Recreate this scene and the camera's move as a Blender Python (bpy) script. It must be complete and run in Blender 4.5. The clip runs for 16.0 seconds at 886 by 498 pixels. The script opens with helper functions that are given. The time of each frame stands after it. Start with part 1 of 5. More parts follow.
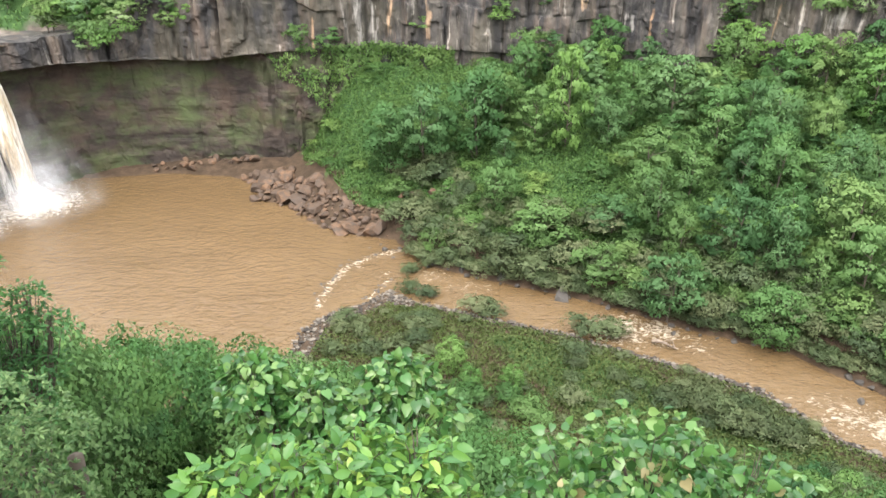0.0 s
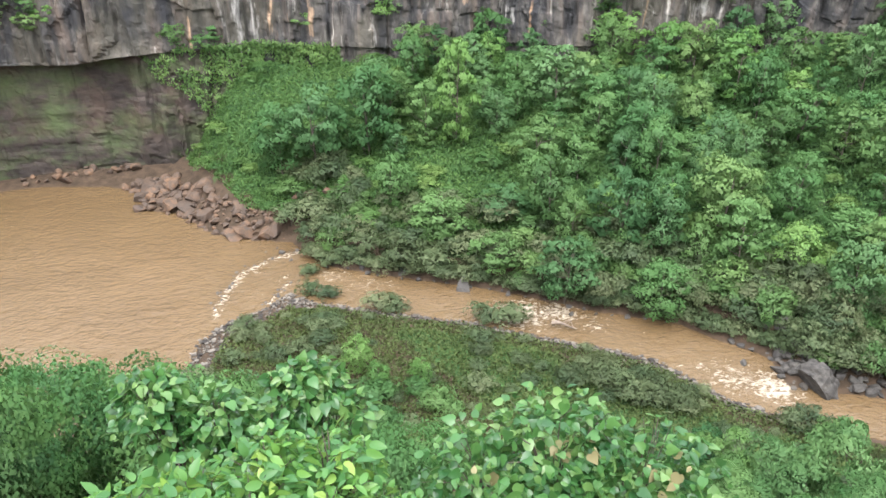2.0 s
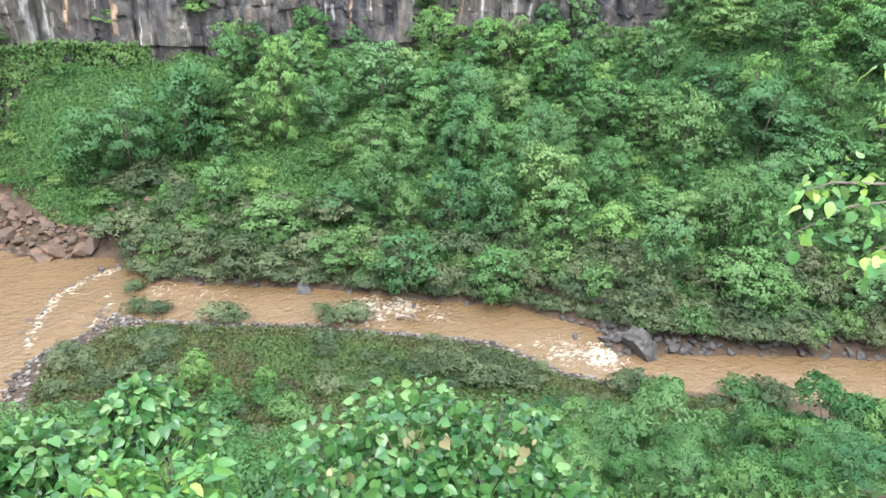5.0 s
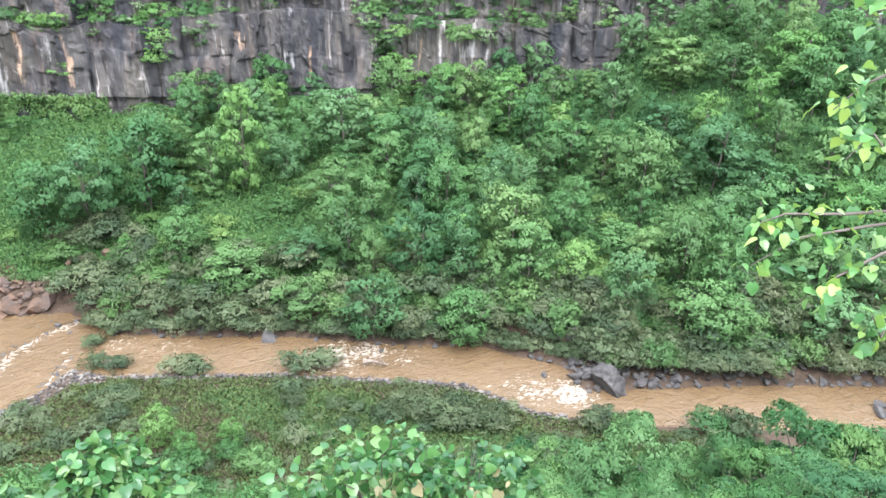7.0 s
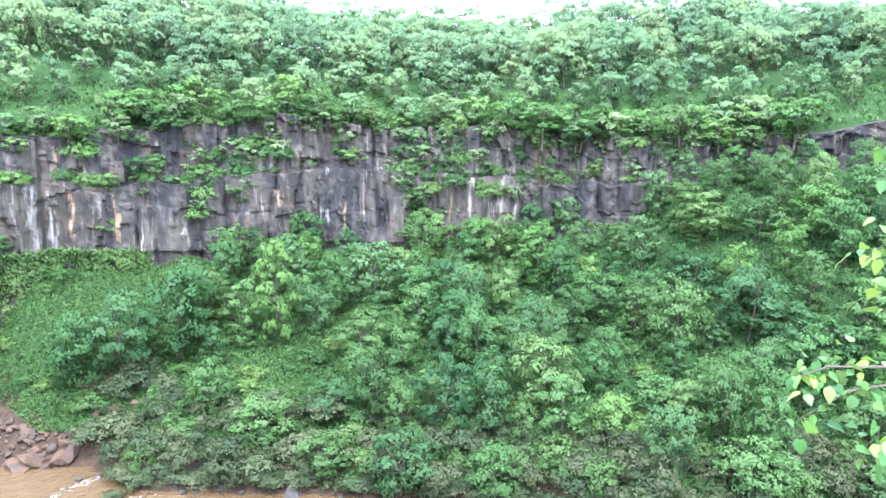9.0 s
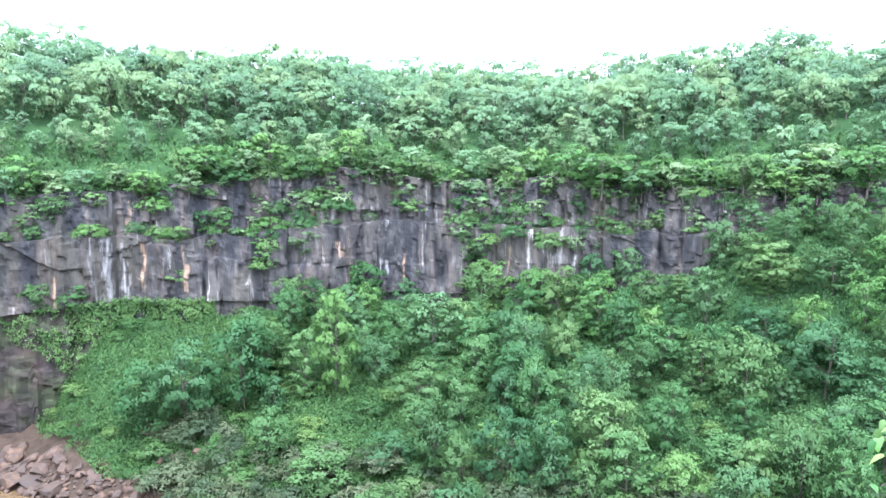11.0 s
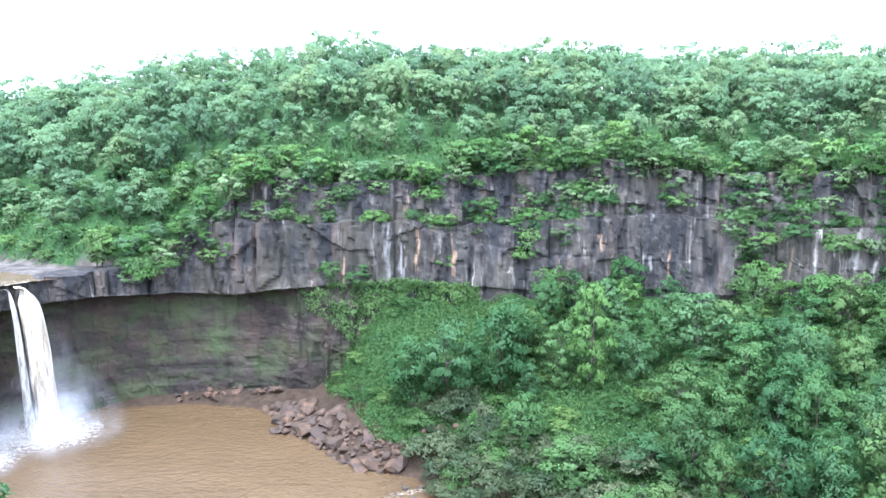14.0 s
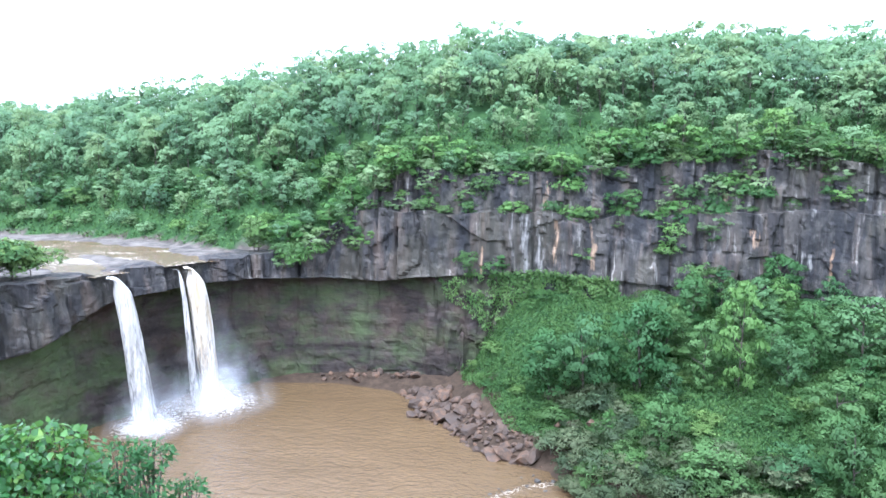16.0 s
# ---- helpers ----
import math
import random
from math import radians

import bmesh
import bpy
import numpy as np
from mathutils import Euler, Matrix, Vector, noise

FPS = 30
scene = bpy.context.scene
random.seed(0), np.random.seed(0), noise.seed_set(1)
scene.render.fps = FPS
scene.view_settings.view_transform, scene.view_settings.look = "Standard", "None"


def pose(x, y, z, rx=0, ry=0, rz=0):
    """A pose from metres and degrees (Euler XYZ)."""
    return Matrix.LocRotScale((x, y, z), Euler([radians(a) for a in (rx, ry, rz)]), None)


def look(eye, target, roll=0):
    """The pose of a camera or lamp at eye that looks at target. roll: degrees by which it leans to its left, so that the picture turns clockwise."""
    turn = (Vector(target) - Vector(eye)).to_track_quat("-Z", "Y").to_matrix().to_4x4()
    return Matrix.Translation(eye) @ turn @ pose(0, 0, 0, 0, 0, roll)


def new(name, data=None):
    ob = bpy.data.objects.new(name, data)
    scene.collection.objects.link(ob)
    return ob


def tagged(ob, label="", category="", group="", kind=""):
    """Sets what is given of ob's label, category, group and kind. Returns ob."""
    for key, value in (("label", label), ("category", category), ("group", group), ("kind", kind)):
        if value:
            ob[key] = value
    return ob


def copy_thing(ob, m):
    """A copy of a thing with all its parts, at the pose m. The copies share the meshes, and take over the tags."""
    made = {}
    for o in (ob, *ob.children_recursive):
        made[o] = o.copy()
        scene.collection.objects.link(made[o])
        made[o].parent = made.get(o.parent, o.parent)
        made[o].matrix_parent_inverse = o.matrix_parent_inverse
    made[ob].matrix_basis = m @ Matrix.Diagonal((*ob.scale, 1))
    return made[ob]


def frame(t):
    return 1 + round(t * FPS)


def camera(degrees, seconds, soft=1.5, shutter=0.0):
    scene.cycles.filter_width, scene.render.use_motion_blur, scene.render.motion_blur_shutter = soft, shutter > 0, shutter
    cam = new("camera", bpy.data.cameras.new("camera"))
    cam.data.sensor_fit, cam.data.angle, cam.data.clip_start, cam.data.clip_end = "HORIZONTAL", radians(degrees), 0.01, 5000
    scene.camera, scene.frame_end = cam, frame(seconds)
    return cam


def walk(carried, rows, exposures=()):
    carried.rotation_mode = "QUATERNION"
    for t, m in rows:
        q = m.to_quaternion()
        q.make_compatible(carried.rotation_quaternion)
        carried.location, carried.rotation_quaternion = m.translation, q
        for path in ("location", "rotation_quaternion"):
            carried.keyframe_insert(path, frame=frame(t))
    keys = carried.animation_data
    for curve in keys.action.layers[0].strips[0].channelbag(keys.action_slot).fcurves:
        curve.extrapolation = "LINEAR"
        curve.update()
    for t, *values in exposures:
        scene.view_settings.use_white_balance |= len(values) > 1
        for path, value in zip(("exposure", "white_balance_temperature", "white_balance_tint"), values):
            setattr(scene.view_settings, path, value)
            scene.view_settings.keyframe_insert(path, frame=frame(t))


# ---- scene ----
cam = camera(63.93, 16.0)
walk(cam, [
    (0.0, pose(0, 0, 50, 65.00, 0.00, 0.00)),
    (0.5, pose(0, 0, 50, 64.73, 0.17, -2.63)),
    (1.0, pose(0, 0, 50, 64.58, 0.37, -4.92)),
    (1.5, pose(0, 0, 50, 64.60, 0.28, -6.81)),
    (2.0, pose(0, 0, 50, 64.63, 0.10, -9.01)),
    (2.5, pose(0, 0, 50, 64.76, -0.14, -10.76)),
    (3.0, pose(0, 0, 50, 64.81, -0.26, -13.22)),
    (3.5, pose(0, 0, 50, 64.85, -0.35, -15.65)),
    (4.0, pose(0, 0, 50, 64.75, -0.61, -18.14)),
    (4.5, pose(0, 0, 50, 64.59, -1.08, -20.45)),
    (4.7, pose(0, 0, 50, 64.45, -1.29, -21.40)),
    (7.0, pose(0, 0, 50, 68.03, -0.85, -25.95)),
    (7.5, pose(0, 0, 50, 71.10, -0.47, -25.27)),
    (8.0, pose(0, 0, 50, 74.63, -0.31, -24.69)),
    (8.5, pose(0, 0, 50, 77.50, -0.41, -24.13)),
    (9.0, pose(0, 0, 50, 80.15, -0.25, -23.63)),
    (9.2, pose(0, 0, 50, 81.20, -0.32, -23.35)),
    (11.3, pose(0, 0, 50, 84.28, 0.58, -16.83)),
    (11.5, pose(0, 0, 50, 84.02, 0.72, -14.96)),
    (12.0, pose(0, 0, 50, 83.60, 0.93, -9.67)),
    (12.5, pose(0, 0, 50, 83.47, 0.70, -6.51)),
    (13.0, pose(0, 0, 50, 83.53, 0.19, -3.35)),
    (13.5, pose(0, 0, 50, 83.63, -0.08, -0.61)),
    (14.0, pose(0, 0, 50, 83.67, -0.14, 2.05)),
    (14.5, pose(0, 0, 50, 83.65, -0.14, 4.56)),
    (15.0, pose(0, 0, 50, 83.56, -0.20, 7.38)),
    (15.5, pose(0, 0, 50, 83.32, -0.32, 10.15)),
    (16.0, pose(0, 0, 50, 82.92, -0.26, 13.23)),
], exposures=[(0.0, 2.42, 6750, 11), (1.2, 2.41, 6480, 11), (4.7, 2.60, 5950, 11), (7.0, 2.76, 5750, 13), (9.0, 3.04, 5400, 15), (11.5, 2.80, 5250, 15), (13.5, 2.66, 5200, 14), (15.0, 2.62, 5180, 13), (16.0, 2.50, 5150, 13)])

# ---- light: a bright overcast sky, with a wide weak sun ----
SUN_EL, SUN_AZ = radians(58), radians(200)
world = bpy.data.worlds.new("overcast_sky")
scene.world = world
world.use_nodes = True
wn, wl = world.node_tree.nodes, world.node_tree.links
wn.clear()
sky = wn.new("ShaderNodeTexSky")
sky.sky_type = 'NISHITA'
sky.sun_disc = False
sky.sun_elevation, sky.sun_rotation = SUN_EL, SUN_AZ
sky_level = wn.new("ShaderNodeVectorMath")
sky_level.operation = 'SCALE'
sky_level.inputs[3].default_value = 0.1
cloud = wn.new("ShaderNodeMix")
cloud.data_type = 'RGBA'
cloud.inputs[0].default_value = 0.8
cloud.inputs[7].default_value = (1.0, 1.0, 1.0, 1)
back = wn.new("ShaderNodeBackground")
back.inputs[1].default_value = 1.0
wout = wn.new("ShaderNodeOutputWorld")
wl.new(sky.outputs[0], sky_level.inputs[0])
wl.new(sky_level.outputs[0], cloud.inputs[6])
wl.new(cloud.outputs[2], back.inputs[0])
wl.new(back.outputs[0], wout.inputs[0])
sun_data = bpy.data.lights.new("sun", 'SUN')
sun_data.energy, sun_data.angle, sun_data.color = 1.2, radians(32), (1.0, 0.96, 0.9)
sun = new("sun", sun_data)
sun.matrix_world = look((0, 0, 300), (300 * math.sin(SUN_AZ) * -0.6, 300 * math.cos(SUN_AZ) * -0.6, 0))

# ---- small numeric tools ----
rng = np.random.default_rng(7)


def hash3(ix, iy, iz, seed=0):
    n = (ix.astype(np.int64) * 374761393 + iy.astype(np.int64) * 668265263 + iz.astype(np.int64) * 2147483647 + seed * 974634541) & 0xFFFFFFFF
    n = ((n ^ (n >> 13)) * 1274126177) & 0xFFFFFFFF
    n = ((n ^ (n >> 16)) * 2246822519) & 0xFFFFFFFF
    return ((n ^ (n >> 15)) & 0xFFFFFF) / float(0xFFFFFF)


def vnoise(x, y, z=0.0, seed=0):
    """Smooth value noise, -1 to 1."""
    x, y, z = np.broadcast_arrays(np.asarray(x, float), np.asarray(y, float), np.asarray(z, float))
    ix, iy, iz = np.floor(x), np.floor(y), np.floor(z)
    fx, fy, fz = x - ix, y - iy, z - iz
    fx, fy, fz = fx * fx * (3 - 2 * fx), fy * fy * (3 - 2 * fy), fz * fz * (3 - 2 * fz)
    out = 0
    for a in (0, 1):
        for b in (0, 1):
            for c in (0, 1):
                w = (fx if a else 1 - fx) * (fy if b else 1 - fy) * (fz if c else 1 - fz)
                out = out + w * hash3(ix + a, iy + b, iz + c, seed)
    return out * 2 - 1


def fbm(x, y, z=0.0, octaves=4, seed=0):
    out, amp, f = 0, 0.5, 1.0
    for k in range(octaves):
        out = out + amp * vnoise(np.asarray(x) * f, np.asarray(y) * f, np.asarray(z) * f, seed + k)
        amp, f = amp * 0.5, f * 2.03
    return out


def seg_dist(px, py, line):
    """Distance to a polyline, and the place along it (index + fraction)."""
    best = np.full(np.shape(px), 1e9)
    where = np.zeros(np.shape(px))
    side = np.zeros(np.shape(px))
    for i in range(len(line) - 1):
        (ax, ay), (bx, by) = line[i], line[i + 1]
        dx, dy = bx - ax, by - ay
        t = np.clip(((px - ax) * dx + (py - ay) * dy) / (dx * dx + dy * dy), 0, 1)
        d = np.hypot(px - ax - t * dx, py - ay - t * dy)
        near = d < best
        best = np.where(near, d, best)
        where = np.where(near, i + t, where)
        side = np.where(near, np.sign(dx * (py - ay) - dy * (px - ax)), side)
    return best, where, side


def inside(px, py, poly):
    r = np.zeros(np.shape(px), bool)
    for i in range(len(poly)):
        (ax, ay), (bx, by) = poly[i - 1], poly[i]
        if ay == by:
            continue
        r ^= ((ay > py) != (by > py)) & (px < (bx - ax) * (py - ay) / (by - ay) + ax)
    return r


def smooth(a, b, x):
    t = np.clip((np.asarray(x, float) - a) / (b - a), 0, 1)
    return t * t * (3 - 2 * t)


def mesh_of(name, verts, faces, mats=(), shade=True, normals=None):
    """A mesh from an array of vertices and an array (or a list of arrays) of faces."""
    me = bpy.data.meshes.new(name)
    blocks = faces if isinstance(faces, list) else [faces]
    blocks = [np.asarray(b, np.int32) for b in blocks if len(b)]
    loops = np.concatenate([b.ravel() for b in blocks])
    sizes = np.concatenate([np.full(len(b), b.shape[1], np.int32) for b in blocks])
    starts = np.concatenate([[0], np.cumsum(sizes)[:-1]]).astype(np.int32)
    me.vertices.add(len(verts))
    me.vertices.foreach_set("co", np.asarray(verts, np.float32).ravel())
    me.loops.add(len(loops))
    me.loops.foreach_set("vertex_index", loops)
    me.polygons.add(len(sizes))
    me.polygons.foreach_set("loop_start", starts)
    me.polygons.foreach_set("use_smooth", np.full(len(sizes), shade))
    for m in mats:
        me.materials.append(m)
    me.update(calc_edges=True)
    if normals is not None:
        me.attributes.new("custom_normal", 'FLOAT_VECTOR', 'POINT').data.foreach_set("vector", np.asarray(normals, np.float32).ravel())
        me.update()
    return me


def grid_faces(nu, nv):
    i = np.arange(nu - 1)[:, None] * nv + np.arange(nv - 1)[None, :]
    return np.stack([i, i + nv, i + nv + 1, i + 1], -1).reshape(-1, 4)


def part(name, me, parent, label="", m=None):
    ob = new(name, me)
    ob.parent = parent
    if m is not None:
        ob.matrix_basis = m
    return tagged(ob, label)


def thing(name, label, category, group="", kind="", m=None, data=None):
    ob = new(name, data)
    if m is not None:
        ob.matrix_basis = m
    return tagged(ob, label, category, group, kind)


# ---- materials ----
def material(name, rough=0.8, spec=0.3):
    m = bpy.data.materials.new(name)
    m.use_nodes = True
    nt = m.node_tree
    b = nt.nodes["Principled BSDF"]
    b.inputs["Roughness"].default_value = rough
    b.inputs["Specular IOR Level"].default_value = spec
    return m, nt, b


def node(nt, kind, **sets):
    n = nt.nodes.new(kind)
    for k, v in sets.items():
        n.inputs[k.replace("_", " ")].default_value = v
    return n


def coords(nt, scale=(1, 1, 1)):
    g = nt.nodes.new("ShaderNodeNewGeometry")
    mp = nt.nodes.new("ShaderNodeMapping")
    mp.inputs["Scale"].default_value = scale
    nt.links.new(g.outputs["Position"], mp.inputs["Vector"])
    return mp.outputs[0]


def noise_tex(nt, scale, detail=4.0, rough=0.55, stretch=(1, 1, 1), distort=0.0):
    n = nt.nodes.new("ShaderNodeTexNoise")
    n.inputs["Scale"].default_value = scale
    n.inputs["Detail"].default_value = detail
    n.inputs["Roughness"].default_value = rough
    n.inputs["Distortion"].default_value = distort
    nt.links.new(coords(nt, stretch), n.inputs["Vector"])
    return n.outputs["Fac"]


def ramp(nt, fac, *stops):
    r = nt.nodes.new("ShaderNodeValToRGB")
    el = r.color_ramp.elements
    while len(el) < len(stops):
        el.new(0.5)
    for e, (p, c) in zip(el, stops):
        e.position = p
        e.color = (*c, 1) if len(c) == 3 else c
    nt.links.new(fac, r.inputs[0])
    return r.outputs[0]


def mix(nt, fac, a, b, blend='MIX'):
    m = nt.nodes.new("ShaderNodeMix")
    m.data_type, m.blend_type = 'RGBA', blend
    for socket, v in ((m.inputs[0], fac), (m.inputs[6], a), (m.inputs[7], b)):
        if isinstance(v, (int, float)):
            socket.default_value = v
        elif isinstance(v, tuple):
            socket.default_value = (*v, 1)
        else:
            nt.links.new(v, socket)
    return m.outputs[2]


def math_node(nt, op, a, b=0.0):
    m = nt.nodes.new("ShaderNodeMath")
    m.operation = op
    for s, v in zip(m.inputs, (a, b)):
        if isinstance(v, (int, float)):
            s.default_value = v
        else:
            nt.links.new(v, s)
    return m.outputs[0]


def bump(nt, b, height, strength=0.5, dist=0.1):
    n = nt.nodes.new("ShaderNodeBump")
    n.inputs["Strength"].default_value = strength
    n.inputs["Distance"].default_value = dist
    nt.links.new(height, n.inputs["Height"])
    nt.links.new(n.outputs[0], b.inputs["Normal"])


def leaf_material(name, dark, mid, light, patch=0.12, rough=0.5, through_light=0.38, spec=0.16, each=0.14, warm=1.1, gain=0.8, cool=1.08):
    """Leaves: a tone for each leaf, drifting from plant to plant, with some light coming through."""
    dark, mid, light = [(c[0] * warm * gain, c[1] * gain, c[2] * cool * gain) for c in (dark, mid, light)]
    m, nt, b = material(name, rough, spec)
    g = nt.nodes.new("ShaderNodeNewGeometry")
    oi = nt.nodes.new("ShaderNodeObjectInfo")
    tone = math_node(nt, 'ADD', math_node(nt, 'MULTIPLY', g.outputs["Random Per Island"], each),
                     math_node(nt, 'MULTIPLY', oi.outputs["Random"], 0.66))
    tone = math_node(nt, 'ADD', tone, math_node(nt, 'MULTIPLY', noise_tex(nt, patch, 2.0), 0.55))
    tone = math_node(nt, 'SUBTRACT', tone, 0.10 + each * 0.5)
    col = ramp(nt, tone, (0.15, dark), (0.5, mid), (0.9, light))
    nt.links.new(col, b.inputs["Base Color"])
    tr = nt.nodes.new("ShaderNodeBsdfTranslucent")
    nt.links.new(mix(nt, 0.6, col, light), tr.inputs["Color"])
    ms = nt.nodes.new("ShaderNodeMixShader")
    ms.inputs[0].default_value = through_light
    nt.links.new(b.outputs[0], ms.inputs[1])
    nt.links.new(tr.outputs[0], ms.inputs[2])
    nt.links.new(ms.outputs[0], nt.nodes["Material Output"].inputs["Surface"])
    return m


LEAF_SLOPE = leaf_material("slope_leaf", (0.052, 0.142, 0.046), (0.086, 0.203, 0.062), (0.14, 0.27, 0.085))
LEAF_BLUE = leaf_material("blue_green_leaf", (0.052, 0.138, 0.05), (0.083, 0.192, 0.069), (0.128, 0.25, 0.093))
LEAF_OLIVE = leaf_material("olive_leaf", (0.066, 0.15, 0.048), (0.104, 0.21, 0.064), (0.16, 0.28, 0.088))
LEAF_LIME = leaf_material("lime_leaf", (0.085, 0.21, 0.055), (0.13, 0.28, 0.072), (0.19, 0.345, 0.095))
# three hill tones, all lightened and blued: distance haze put into the leaf colour
HILL_HAZED = leaf_material("hazed_hill_leaf", (0.12, 0.225, 0.10), (0.175, 0.30, 0.132), (0.235, 0.365, 0.16), patch=0.09, through_light=0.5, gain=0.98, warm=1.04, cool=1.12, each=0.08)
HILL_HAZED_PALE = leaf_material("hazed_pale_hill_leaf", (0.15, 0.24, 0.10), (0.205, 0.315, 0.13), (0.265, 0.38, 0.16), patch=0.09, through_light=0.5, gain=0.98, warm=1.04, cool=1.12, each=0.08)
HILL_HAZED_DARK = leaf_material("hazed_dark_hill_leaf", (0.10, 0.19, 0.092), (0.142, 0.25, 0.118), (0.19, 0.305, 0.143), patch=0.09, through_light=0.5, gain=0.98, warm=1.04, cool=1.12, each=0.08)
LEAF_SCRUB = leaf_material("scrub_leaf", (0.050, 0.094, 0.044), (0.090, 0.148, 0.064), (0.15, 0.205, 0.098), patch=0.2, each=0.3, warm=1.16, gain=0.86)
LEAF_PLAIN = leaf_material("flat_growth_leaf", (0.05, 0.096, 0.031), (0.094, 0.16, 0.048), (0.15, 0.22, 0.074), patch=0.25, gain=1.0, warm=1.28)
LEAF_NEAR = leaf_material("near_leaf", (0.028, 0.115, 0.035), (0.068, 0.205, 0.05), (0.17, 0.34, 0.07), patch=0.6, rough=0.42, each=0.6, spec=0.4, gain=0.95, warm=1.3, cool=0.9)
LEAF_FRESH = leaf_material("fresh_leaf", (0.042, 0.15, 0.042), (0.105, 0.27, 0.06), (0.28, 0.43, 0.09), patch=1.3, rough=0.42, each=0.65, spec=0.4, gain=0.86, warm=1.08, cool=0.95)
LEAF_TAN = leaf_material("dry_scrub_leaf", (0.054, 0.09, 0.04), (0.086, 0.13, 0.055), (0.135, 0.172, 0.08), patch=0.3, each=0.35, warm=1.12, gain=0.85)
LEAF_HEART = leaf_material("heart_leaf", (0.026, 0.10, 0.030), (0.066, 0.19, 0.05), (0.19, 0.31, 0.10), patch=1.4, rough=0.34, each=0.7, spec=0.45, gain=0.82, warm=1.0, cool=0.95)
LEAF_TIP = leaf_material("young_leaf_tip", (0.13, 0.15, 0.06), (0.21, 0.20, 0.09), (0.34, 0.34, 0.17), patch=1.4, rough=0.4, each=0.7)
LEAF_FINE = leaf_material("fine_leaf", (0.03, 0.11, 0.04), (0.064, 0.178, 0.058), (0.13, 0.26, 0.085), patch=0.35, each=0.25, spec=0.2)
LEAF_ROSETTE = leaf_material("rosette_leaf", (0.022, 0.085, 0.03), (0.06, 0.17, 0.052), (0.18, 0.32, 0.105), patch=1.5, each=0.6, gain=0.62, cool=1.2)
LEAF_DARK = leaf_material("dark_leaf", (0.03, 0.10, 0.034), (0.055, 0.155, 0.046), (0.105, 0.235, 0.07), patch=0.8, each=0.4, gain=0.9)
LEAF_SHADE = leaf_material("shade_tree_leaf", (0.030, 0.10, 0.034), (0.062, 0.165, 0.052), (0.125, 0.24, 0.078), patch=0.5, each=0.2, gain=0.92, cool=0.95)
LEAF_VINE = leaf_material("vine_leaf", (0.038, 0.115, 0.036), (0.072, 0.18, 0.05), (0.14, 0.275, 0.075), patch=0.26, each=0.3, gain=0.92, warm=1.28)

BARK, nt_, b_ = material("bark", 0.9, 0.2)
nt_.links.new(ramp(nt_, noise_tex(nt_, 3.0, 5.0, stretch=(1, 1, 0.3)), (0.3, (0.045, 0.037, 0.030)), (0.7, (0.13, 0.11, 0.09))), b_.inputs["Base Color"])

EARTH, nt_, b_ = material("valley_ground", 0.95, 0.15)
soil = ramp(nt_, noise_tex(nt_, 0.6, 7.0, 0.62), (0.35, (0.036, 0.026, 0.018)), (0.65, (0.074, 0.051, 0.035)))
grass = ramp(nt_, noise_tex(nt_, 0.5, 7.0, 0.65), (0.3, (0.018, 0.045, 0.016)), (0.7, (0.05, 0.10, 0.032)))
slab = ramp(nt_, noise_tex(nt_, 0.35, 7.0, 0.65), (0.35, (0.05, 0.045, 0.042)), (0.65, (0.17, 0.15, 0.13)))
ga = nt_.nodes.new("ShaderNodeAttribute")
ga.attribute_name = "grass"
sa = nt_.nodes.new("ShaderNodeAttribute")
sa.attribute_name = "bare_rock"
cover = math_node(nt_, 'ADD', math_node(nt_, 'MULTIPLY', ga.outputs["Fac"], 0.5), math_node(nt_, 'SUBTRACT', noise_tex(nt_, 0.25, 5.0), 0.42))
col = mix(nt_, ramp(nt_, cover, (0.26, (0, 0, 0)), (0.38, (1, 1, 1))), soil, grass)
nt_.links.new(mix(nt_, sa.outputs["Fac"], col, slab), b_.inputs["Base Color"])
bump(nt_, b_, noise_tex(nt_, 2.0, 6.0), 0.7, 0.3)

ROCK, nt_, b_ = material("basalt_cliff", 0.8, 0.3)
base = ramp(nt_, noise_tex(nt_, 0.5, 8.0, 0.7, stretch=(1, 1, 0.55)), (0.36, (0.016, 0.016, 0.018)), (0.52, (0.054, 0.051, 0.050)), (0.70, (0.155, 0.142, 0.128)))
pale = ramp(nt_, noise_tex(nt_, 0.045, 3.0, 0.5), (0.48, (0, 0, 0)), (0.62, (1, 1, 1)))
base = mix(nt_, math_node(nt_, 'MULTIPLY', pale, 0.5), base, (0.17, 0.148, 0.125))
rust = ramp(nt_, noise_tex(nt_, 0.32, 5.0, 0.55, stretch=(1, 1, 0.10), distort=0.3), (0.50, (0, 0, 0)), (0.66, (1, 1, 1)))
col = mix(nt_, math_node(nt_, 'MULTIPLY', rust, 0.6), base, (0.16, 0.12, 0.095))
lime = ramp(nt_, math_node(nt_, 'ADD', noise_tex(nt_, 0.6, 5.0, 0.62, stretch=(1, 1, 0.07), distort=0.4), math_node(nt_, 'MULTIPLY', pale, 0.07)), (0.63, (0, 0, 0)), (0.76, (1, 1, 1)))
col = mix(nt_, math_node(nt_, 'MULTIPLY', lime, 0.8), col, (0.55, 0.51, 0.46))
ochre = ramp(nt_, noise_tex(nt_, 0.42, 3.0, 0.5, stretch=(1, 1, 0.12), distort=0.3), (0.72, (0, 0, 0)), (0.77, (1, 1, 1)))
col = mix(nt_, ochre, col, (0.36, 0.23, 0.14))
wet = ramp(nt_, noise_tex(nt_, 0.30, 4.0, 0.6, stretch=(1, 1, 0.12)), (0.47, (0, 0, 0)), (0.58, (1, 1, 1)))
col = mix(nt_, math_node(nt_, 'MULTIPLY', wet, 0.75), col, (0.024, 0.025, 0.029))
